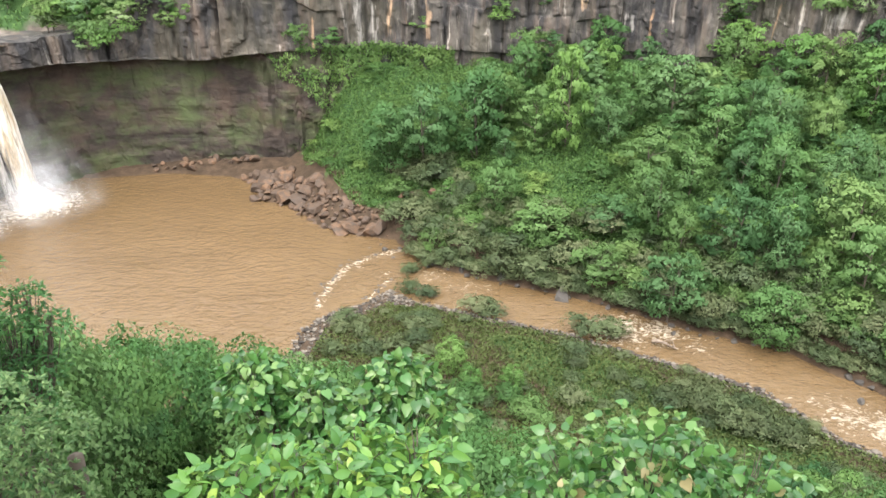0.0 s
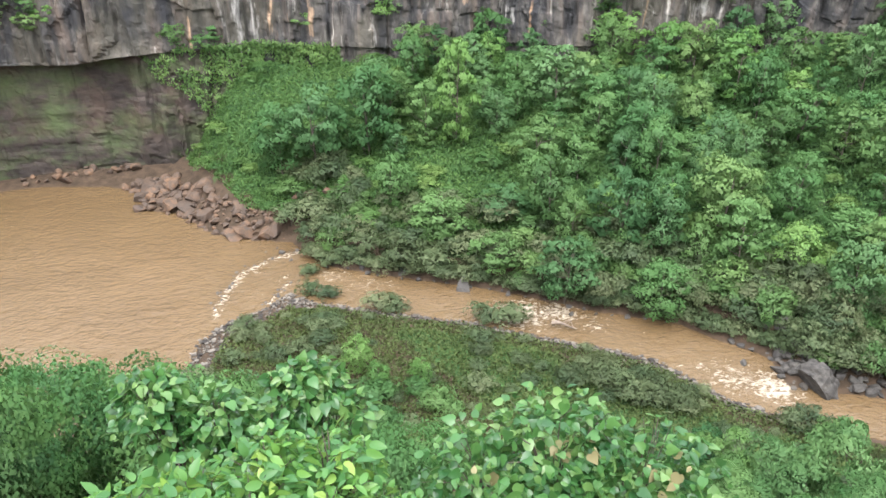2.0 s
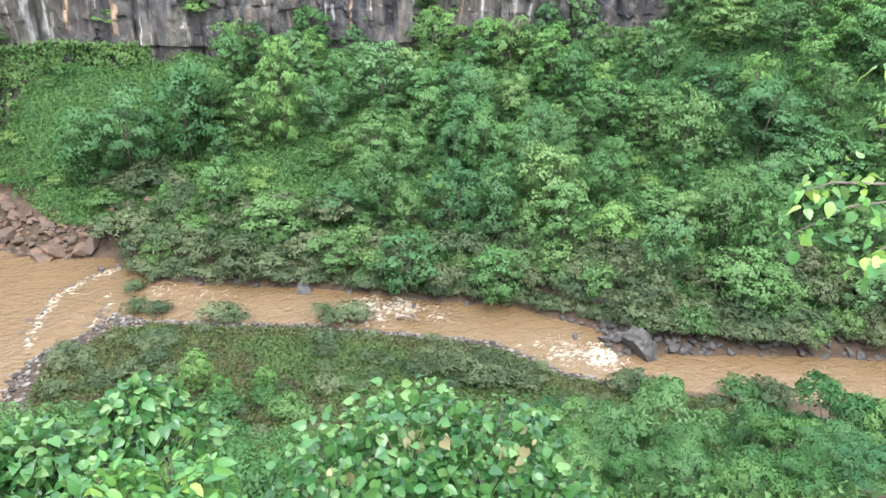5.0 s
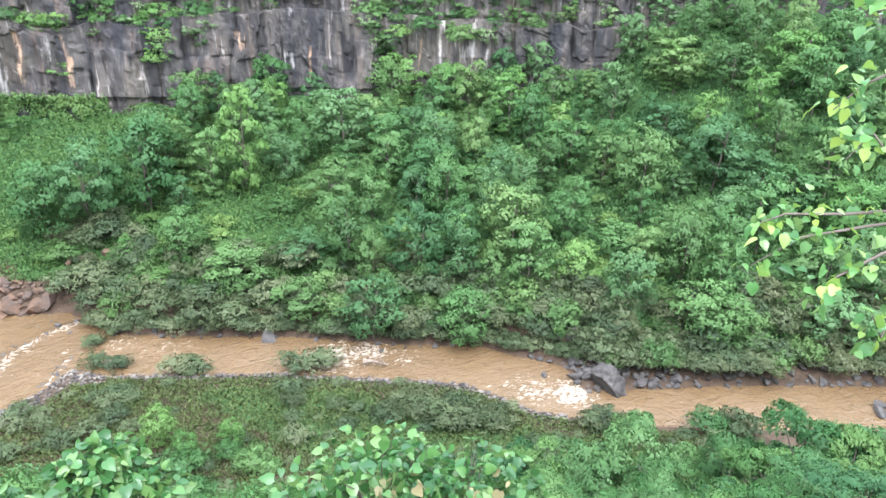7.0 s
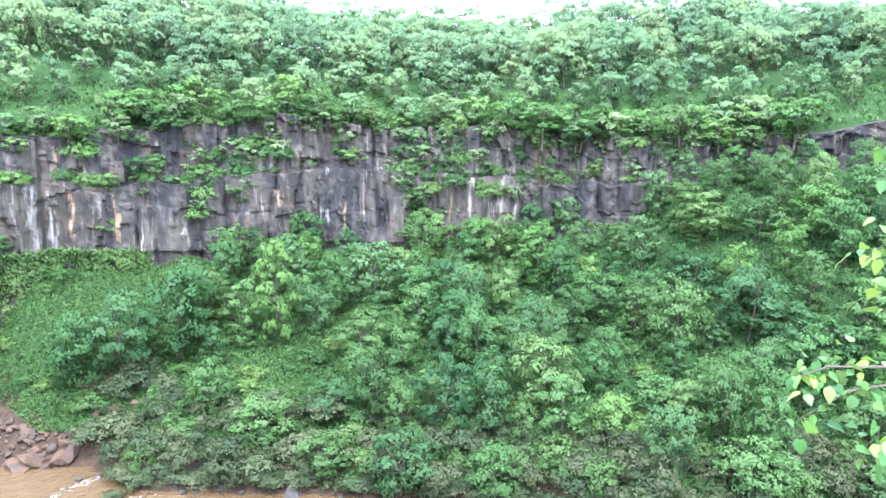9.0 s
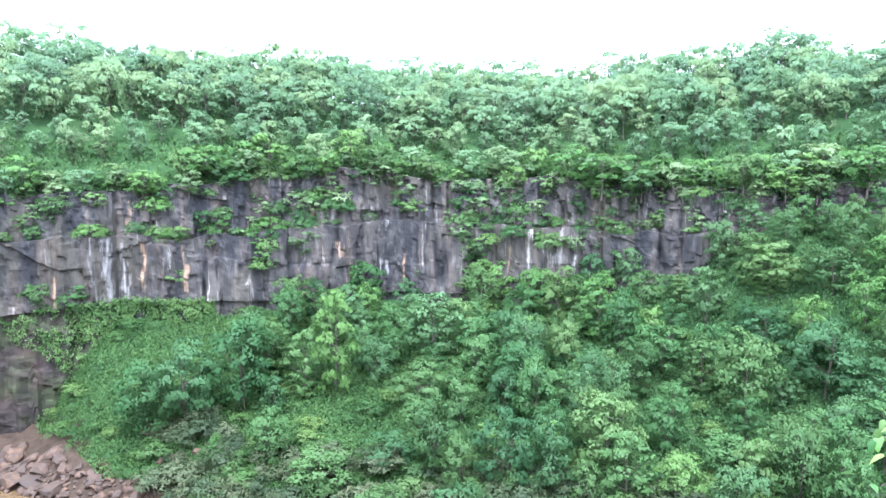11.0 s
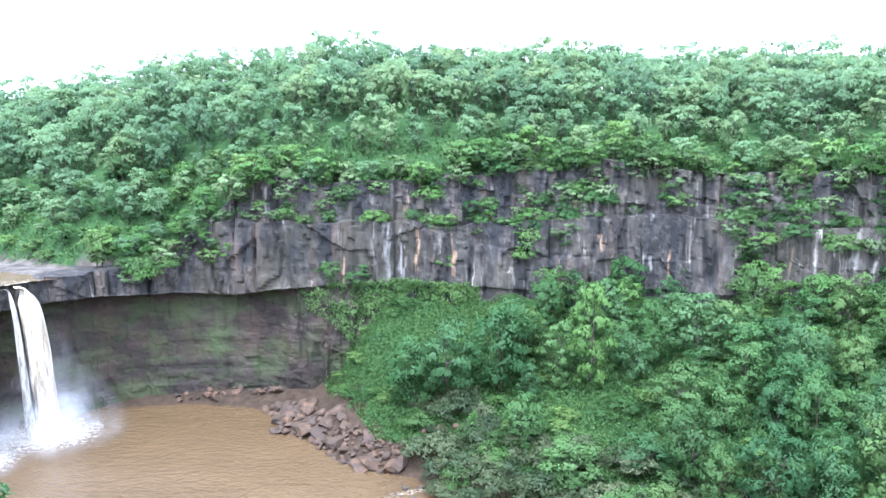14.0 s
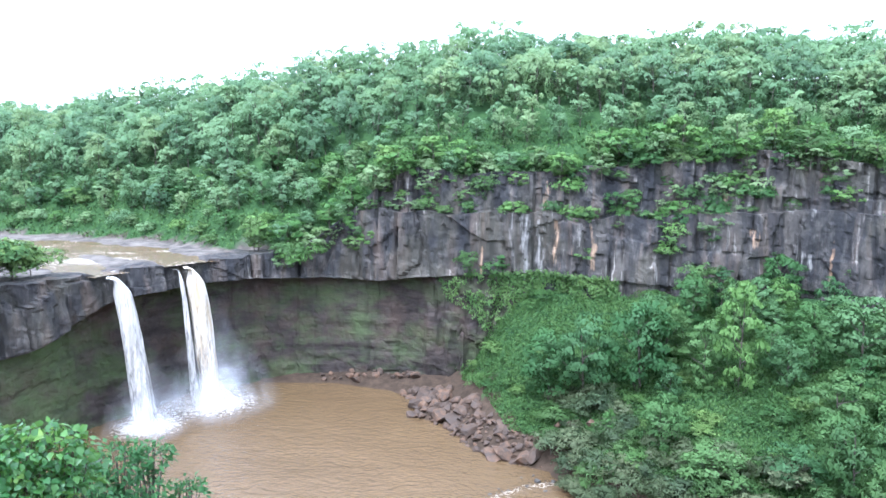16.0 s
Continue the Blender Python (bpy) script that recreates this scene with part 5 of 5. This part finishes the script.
tagged(new("gravel", mesh_of("gravel", v, f, [GRAVEL], False)), "grey stones and gravel strewn along the near bank", "gravel", kind="stuff")

# fallen dead trunks on the bank
GREYWOOD, nt_, b_ = material("dead_wood", 0.9, 0.15)
nt_.links.new(ramp(nt_, noise_tex(nt_, 2.0, 6.0, stretch=(1, 1, 3)), (0.3, (0.10, 0.08, 0.065)), (0.7, (0.26, 0.21, 0.17))), b_.inputs["Base Color"])
for x0, y0, x1, y1 in ((60, 60.5, 68, 58), (70, 58.5, 77, 56), (80, 54, 88, 51), (27, 78, 30, 76.5)):
    pts = [np.array([x0 + (x1 - x0) * f_, y0 + (y1 - y0) * f_, max(level(x0 + (x1 - x0) * f_, y0 + (y1 - y0) * f_), 0) + 0.5 + 0.25 * math.sin(f_ * 5)]) for f_ in np.linspace(0, 1, 9)]
    pcs = [tube(pts, np.linspace(0.28, 0.08, 9), 7)]
    for j in range(2, 8):
        tip = pts[j] + np.array([r_.uniform(-1, 1.6), r_.uniform(-1.2, 1.2), r_.uniform(0.3, 1.3)])
        pcs.append(tube([pts[j], (pts[j] + tip) / 2 + [0, 0, 0.2], tip], [0.08, 0.05, 0.015], 5))
    v, f = join(pcs)
    thing("fallen_trunk", "grey dead tree trunk lying on the river bank", "dead tree", "dead trunks along the river", data=mesh_of("fallen_trunk", v, f, [GREYWOOD]))


# ---- the near slope below the camera ----
def leaf_unit(kind):
    """One leaf, 1 long, folded at the midrib: vertices and quads."""
    ys = np.array([0.0, 0.13, 0.38, 0.70, 1.0])
    half = {'heart': [0.20, 0.38, 0.43, 0.25, 0.0], 'long': [0.04, 0.17, 0.25, 0.19, 0.0], 'fine': [0.02, 0.14, 0.18, 0.12, 0.0]}[kind]
    drop = -0.22 * ys ** 2
    rows = []
    if kind == 'fine':
        ys, half, drop = ys[[0, 2, 4]], np.array(half)[[0, 2, 4]], drop[[0, 2, 4]]
    for y, h, z in zip(ys, half, drop):
        rows += [(-h, y - (0.08 if kind == 'heart' and y == 0 else 0), z + 0.28 * h), (0, y, z), (h, y - (0.08 if kind == 'heart' and y == 0 else 0), z + 0.28 * h)]
    return np.array(rows), grid_faces(len(ys), 3)


LEAF_UNITS = {k: leaf_unit(k) for k in ('heart', 'long', 'fine')}
PLAIN_UNITS = {k: (v[[0, 1, 2, 6, 7, 8, 12, 13, 14]], grid_faces(3, 3)) if len(v) > 9 else (v, f) for k, (v, f) in LEAF_UNITS.items()}


def leaf_frames(pos, out, r, droop):
    n = len(pos)
    t = unit(out * [1, 1, 0.4] + r.normal(0, 0.6, (n, 3)) + np.array([0, 0, -droop]))
    side = unit(np.cross(t, np.array([0, 0, 1.0]) + r.normal(0, 0.75, (n, 3)) + out * 0.3))
    return np.stack([side, t, np.cross(side, t)], -1)          # columns


def leafy(pos, frames, length, kind, full=False):
    v0, f0 = (LEAF_UNITS if full else PLAIN_UNITS)[kind]
    v = pos[:, None] + np.einsum('nij,kj->nki', frames, v0) * length[:, None, None]
    return v.reshape(-1, 3), (f0[None] + (np.arange(len(pos)) * len(v0))[:, None, None]).reshape(-1, 4)


def broad_bush(name, label, lobes, base, count, length, kind, leaf, seed, singles=120, droop=0.5):
    """A bush of single leaves over lobes (x, y, z, radius), on stems that rise from its base."""
    r = np.random.default_rng(seed)
    bx, by = base
    root = thing(name, label, "bush", m=Matrix.Translation((bx, by, level(bx, by) - 0.05)))
    root.empty_display_size = 0.1
    o = np.array([bx, by, level(bx, by) - 0.05])
    pos, out, stems = [], [], []
    total = sum(q[3] ** 2 for q in lobes)
    for x, y, z, rad in lobes:
        n = int(count * rad * rad / total)
        d = ball(n, r, -0.3)
        c = np.array([x, y, z])
        pos.append(c + d * rad * r.uniform(0.5, 1.06, (n, 1)) * [1, 1, 0.85] - o)
        out.append(d)
        stems.append(tube([np.array([0, 0, -0.2]), (c - o) * [0.35, 0.35, 0.55], c - o], [0.4 / len(lobes) ** 1.1, 0.26 / len(lobes) ** 1.1, 0.010], 6))
        for _ in range(14):
            e = c - o + ball(1, r, -0.1)[0] * rad * 0.92
            stems.append(tube([(c - o) * 0.85, (c - o) * 0.35 + e * 0.65, e], [0.012, 0.008, 0.003], 4))
    pos, out = np.concatenate(pos), np.concatenate(out)
    fr = leaf_frames(pos, out, r, droop)
    L = length * r.uniform(0.4, 1.35, len(pos))
    v, f = join(stems)
    part("stem", mesh_of(name + "_stem", v, f, [BARK]), root)
    # the outermost leaves on the camera's side of the plan stand alone
    order = np.argsort(-(out[:, 2] - 0.6 * out[:, 1]))
    alone, rest = order[:singles], order[singles:]
    v, f = leafy(pos[rest], fr[rest], L[rest], kind, length > 0.112)
    part("foliage", mesh_of(name + "_foliage", v, f, [leaf]), root)
    one = mesh_of(name + "_leaf", *LEAF_UNITS[kind], [leaf])
    young = mesh_of(name + "_tip", *LEAF_UNITS[kind], [LEAF_TIP]) if name == "heart_leaf_bush" else one
    for j, k in enumerate(alone):
        part("leaf", young if j % 5 == 0 else one, root, m=Matrix.LocRotScale(Vector(pos[k]), Matrix([list(map(float, q)) for q in fr[k]]).to_quaternion(), (L[k],) * 3))
    return root


# trees down the near slope: x, y, height
NEAR_TREES = [(32.9, 32.1, 12.0), (40, 24.5, 11.5), (29.8, 35.1, 10.8), (36.6, 27.8, 9.6), (41, 21.9, 9.5), (44.5, 23, 11.5), (27.2, 37.1, 9.6), (25, 38.6, 10.8), (31.4, 27.9, 7.4), (34.6, 23.8, 7.4), (36.2, 21.2, 6.2),
              (37.5, 18.8, 5.4), (28.5, 30.9, 7.6), (25.5, 33.3, 7.2), (21.7, 16.1, 5.2), (20, 18.1, 4.8), (24, 15, 4.0), (25.5, 13, 3.4), (20.6, 25.7, 5.4), (22.5, 24.1, 5.0), (26.5, 19.7, 4.8), (24.5, 22.1, 5.4),
              (29, 17.5, 4.2), (17.5, 23, 5.0), (14, 34, 8), (19, 36, 9), (9, 38, 7.5), (12.5, 27, 5.5), (6.5, 30, 5.5)]
for i, (x, y, h) in enumerate(NEAR_TREES):
    plant("slope_tree", 'close', i % 4, (LEAF_FINE, LEAF_SHADE, LEAF_FINE, LEAF_SLOPE, LEAF_SHADE)[i % 5], x, y, level(x, y) - 0.3, h + 0.3 - 0.5 * (i % 3), max(4.6, h * 0.8) * r_.uniform(0.9, 1.15),
          "dark green leafy tree on the steep near slope", "tree", "trees on the near slope", r_.uniform(0, 6))

broad_bush("broadleaf_bush", "bright green bush with long fresh leaves on the rim slope",
           [(-2.15, 5.15, 45.0, 0.42), (-1.6, 5.5, 44.8, 0.5), (-0.92, 5.9, 44.65, 0.55), (-0.27, 6.0, 44.5, 0.55), (-1.06, 5.3, 44.7, 0.5), (-1.7, 4.9, 44.95, 0.45), (-0.35, 5.4, 44.5, 0.55), (0.3, 5.5, 44.1, 0.5)],
           (-0.9, 5.5), 2200, 0.165, 'long', LEAF_FRESH, 61, 160)
broad_bush("broadleaf_bush", "dark green bush with broad heart-shaped leaves on the rim slope",
           [(-2.9, 9.0, 43.3, 0.6), (-2.1, 9.1, 43.0, 0.6), (-1.3, 8.9, 42.7, 0.6), (-0.85, 9.5, 43.05, 0.6), (-0.6, 9.8, 43.05, 0.5), (-2.45, 8.7, 42.7, 0.6), (-3.0, 9.3, 43.45, 0.5), (-0.2, 9.3, 42.6, 0.6)],
           (-1.5, 9.2), 2300, 0.165, 'heart', LEAF_HEART, 62, 120)
broad_bush("heart_leaf_bush", "green bush with heart-shaped leaves and reddish young tips",
           [(1.5, 6.3, 43.9, 0.85), (2.3, 6.2, 44.15, 0.95), (3.3, 5.8, 44.0, 0.9), (2.0, 5.3, 43.85, 0.9), (3.6, 5.0, 43.8, 0.75)], (2.4, 6.0), 3200, 0.13, 'heart', LEAF_HEART, 63, 160)
broad_bush("broadleaf_bush", "light green bush with soft broad leaves at the rim",
           [(-6.4, 6.3, 46.7, 0.42), (-6.1, 6.6, 46.65, 0.4), (-6.1, 6.3, 46.3, 0.42), (-6.4, 6.1, 46.25, 0.45), (-6.0, 6.7, 46.3, 0.38), (-6.7, 6.1, 46.7, 0.45), (-6.5, 6.4, 45.8, 0.5)],
           (-6.4, 6.4), 2500, 0.085, 'heart', LEAF_NEAR, 65, 100)
broad_bush("slender_tree", "dark green slender tree with lobed sprays below the rim",
           [(-7.87, 9.05, 45.0, 0.40), (-7.53, 9.35, 45.2, 0.42), (-7.22, 9.83, 45.1, 0.34), (-7.25, 9.56, 44.7, 0.42), (-6.88, 10.31, 44.3, 0.34), (-7.58, 9.04, 44.6, 0.45), (-7.21, 9.34, 44.3, 0.45),
            (-7.0, 9.9, 44.0, 0.45), (-6.6, 10.2, 43.8, 0.4), (-7.5, 9.3, 43.9, 0.5),
            (-7.3, 9.5, 43.3, 0.6), (-6.9, 9.9, 43.1, 0.6), (-7.7, 9.2, 43.2, 0.6), (-7.2, 9.6, 42.4, 0.7)], (-7.3, 9.4), 6200, 0.11, 'long', LEAF_DARK, 66, 100, 0.15)


def rosette_bush(name, label, lobes, base, count, length, leaf, seed):
    """A bush whose twigs end in rosettes of narrow leaves."""
    r = np.random.default_rng(seed)
    o = np.array([base[0], base[1], level(*base) - 0.05])
    root = thing(name, label, "bush", m=Matrix.Translation(o))
    root.empty_display_size = 0.1
    pos, out, stems = [], [], []
    total = sum(q[3] ** 2 for q in lobes)
    for x, y, z, rad in lobes:
        c = np.array([x, y, z]) - o
        stems.append(tube([np.array([0, 0, -0.2]), c * [0.6, 0.6, 0.5], c], [0.06, 0.04, 0.012], 6))
        for d in ball(int(count * rad * rad / total), r, -0.4):
            tip = c + d * rad * r.uniform(0.8, 1.05)
            axis_ = unit(d + [0, 0, 0.6])
            for k in range(11):
                w = ball(1, r)[0]
                pos.append(tip)
                out.append(unit(axis_ * r.uniform(0.1, 1.0) + w - axis_ * (w @ axis_)))
    pos, out = np.array(pos), np.array(out)
    side = unit(np.cross(out, [0, 0, 1.0]))
    fr = np.stack([side, out, np.cross(side, out)], -1)
    v, f = join(stems)
    part("stem", mesh_of(name + "_stem", v, f, [BARK]), root)
    v, f = leafy(pos, fr, length * r.uniform(0.6, 1.2, len(pos)), 'fine')
    part("foliage", mesh_of(name + "_foliage", v, f, [leaf]), root)
    return root


rosette_bush("rosette_bush", "dense dark green bush with rosettes of narrow leaves", [(-3.57, 4.82, 46.1, 0.42), (-3.5, 4.91, 45.75, 0.42), (-3.5, 4.66, 45.4, 0.45), (-3.5, 4.7, 45.1, 0.45), (-3.85, 4.67, 46.2, 0.5), (-3.75, 4.46, 45.8, 0.5),
                                                                                              (-3.75, 4.72, 45.75, 0.45), (-3.8, 4.6, 44.9, 0.6)], (-3.7, 4.7), 820, 0.068, LEAF_ROSETTE, 64)
stump = tube([(-3.50, 5.2, 43.0), (-3.46, 5.18, 44.3), (-3.43, 5.16, 45.0), (-3.42, 5.17, 45.46), (-3.42, 5.17, 45.48)], [0.11, 0.09, 0.075, 0.07, 0.001], 10)
thing("tree_stump", "dark brown broken tree stump on the near slope", "stump", data=mesh_of("tree_stump", *stump, [BARK]))
# trees just below the rim: bearing in degrees, distance, fall of the sight line to the top
for i, (az, dist_, drop_) in enumerate(((-43, 14, 0.38), (-37.5, 16, 0.445), (-34.2, 16, 0.49), (-30.5, 18, 0.53), (-26.5, 21, 0.57), (-22, 19, 0.585), (-18, 17, 0.615), (-13, 18, 0.66), (3, 15, 0.80), (9, 17, 0.83))):
    x, y = dist_ * math.sin(radians(az)), dist_ * math.cos(radians(az))
    z = level(x, y)
    h = 50 - drop_ * dist_ - z
    w = (0.68 if i < 4 else 0.8) * h * r_.uniform(0.9, 1.1)
    plant("near_tree", 'dense', i % 2, (LEAF_SHADE, LEAF_FINE, LEAF_SHADE)[i % 3], x, y, z - 0.3, h + 0.3, w, "dark green dense tree just below the rim", "tree", "trees below the rim", r_.uniform(0, 6))

# a branch reaching in from a tree beside the camera
r = np.random.default_rng(71)
root = thing("branch_tree", "slim leafy tree with green and yellowing leaves at the rim", "tree", m=Matrix.Translation((5.2, 0.9, level(5.2, 0.9) - 0.05)))
root.empty_display_size = 0.1
o = np.array([5.2, 0.9, level(5.2, 0.9) - 0.05])
wood = [tube([np.array([0, 0, -0.2]), np.array([0.05, 0, 1.2]), np.array([-0.1, 0.1, 2.4]), np.array([-0.2, 0.2, 3.4])], [0.07, 0.06, 0.045, 0.02], 8)]
pos, out = [], []
for tips in ([(4.07, 2.01, 48.79), (3.69, 2.23, 48.71), (3.41, 2.42, 48.62), (3.22, 2.56, 48.43)],
             [(4.07, 1.99, 48.74), (3.61, 2.09, 48.61), (3.39, 2.16, 48.49), (3.32, 2.18, 48.35)],
             [(4.1, 2.27, 49.7), (3.81, 2.34, 49.53), (3.64, 2.42, 49.44), (3.55, 2.5, 49.3)],
             [(4.09, 2.31, 49.86), (3.8, 2.41, 49.83), (3.64, 2.46, 49.8)],
             [(4.1, 2.08, 49.02), (3.8, 2.18, 48.97), (3.65, 2.32, 49.21), (3.57, 2.38, 49.05)],
             [(4.03, 1.91, 48.51), (3.71, 1.98, 48.41), (3.52, 1.93, 48.21), (3.45, 1.96, 48.34)],
             [(4.02, 2.12, 48.8), (3.63, 2.34, 48.75), (3.37, 2.52, 48.73), (3.21, 2.55, 48.69)]):
    q = np.array([(4.95, 1.2, 49.0)] + list(tips)) - o
    wood.append(tube(q, np.linspace(0.016, 0.003, len(q)), 5))
    for k in range(50):
        f = (0.3 + 0.7 * r.random() ** 0.7) * (len(q) - 1)
        i0 = min(int(f), len(q) - 2)
        c = q[i0] + (q[i0 + 1] - q[i0]) * (f - i0)
        d = ball(1, r)[0]
        pos.append(c + d * r.uniform(0.02, 0.17) * [1, 1, 0.9])
        out.append(d)
v, f = join(wood)
part("trunk", mesh_of("branch_tree_wood", v, f, [BARK]), root)
pos, out = np.array(pos), np.array(out)
fr = leaf_frames(pos, out, r, 0.55)
one = mesh_of("branch_leaf", *LEAF_UNITS['heart'], [LEAF_HEART])
fresh = mesh_of("branch_leaf_fresh", *LEAF_UNITS['heart'], [LEAF_FRESH])
for k in range(len(pos)):
    L = r.uniform(0.04, 0.088)
    part("leaf", one if k % 2 == 0 else fresh, root, m=Matrix.LocRotScale(Vector(pos[k]), Matrix([list(map(float, q)) for q in fr[k]]).to_quaternion(), (L, L, L)))

# bushes on the rim beside the falls
for i, (x, y, h) in enumerate(((-102.5, 100, 8.5), (-104.5, 96.5, 9), (-106, 102, 7), (-105.5, 92, 6), (-110, 94, 6), (-103.5, 105, 4.0), (-100.6, 101.5, 8.0), (-99.6, 104.5, 6.5), (-101.5, 98, 9))):
    plant("rim_bush", 'shrub', i % 4, LEAF_VINE, x, y, level(x, y) - 0.3, h, h * 1.5, "soft green bush on the rock rim beside the falls", "bush", "bushes beside the falls", r_.uniform(0, 6))

# taller scrub on the river flat: x, y, height, dry or green
for i, (x, y, h, dry) in enumerate(((2.3, 63.8, 3.4, 0), (2.5, 58.9, 3.8, 0), (-0.9, 65.3, 2.6, 1), (-2.6, 69.6, 2.0, 1), (-9.5, 74.5, 1.5, 1), (-11, 74.8, 1.3, 1), (7.2, 64.7, 2.6, 0), (9.3, 61.4, 3.0, 0),
                                    (28.5, 63.9, 3.4, 1), (30.7, 61.8, 3.8, 1), (33.4, 59.7, 3.6, 1), (33.5, 64.0, 2.8, 1), (30.3, 67.4, 2.4, 1), (27.5, 67.5, 2.6, 1), (25.5, 65, 2.8, 1), (47.2, 52.4, 3.4, 1),
                                    (47.5, 50.3, 3.6, 0), (45.8, 53.2, 3.0, 1), (57.4, 46.6, 3.6, 0), (60.1, 45.6, 4.2, 1), (16, 72, 2.0, 1), (20, 70, 2.2, 1), (36, 58, 3.0, 1))):
    for j in range(2):
        plant("flat_bush", 'shrub', (i + j) % 4, (LEAF_SLOPE, LEAF_TAN, LEAF_SCRUB)[1 + (i + j) % 2 if dry else 0], x + 0.9 * j, y + r_.uniform(-0.7, 0.7), level(x, y) - 0.2, h * (1 - 0.3 * j), h * r_.uniform(1.0, 1.4),
              "feathery brown-green bush on the river flat" if dry else "rounded dark green bush on the river flat", "bush", "taller bushes on the river flat", r_.uniform(0, 6))
# small boulders strung along the foot of the far bank
for i, (x, y) in enumerate(along([(47.6, 72.3), (49.5, 69.6), (51.8, 67.0), (52.4, 64.6), (53.4, 61.5), (57.3, 58.9), (60.5, 58.2), (66, 55.8), (74, 52.4), (84, 47.5)], 0.7)[0]):
    s = r_.uniform(0.25, 0.75)
    rock(GREY_ROCKS, i + 1, x + r_.normal(0, 0.35), y + r_.normal(0, 0.5) + 0.3, 0.05, s, "dark grey stone at the foot of the far bank", "stones along the far bank", "stone")
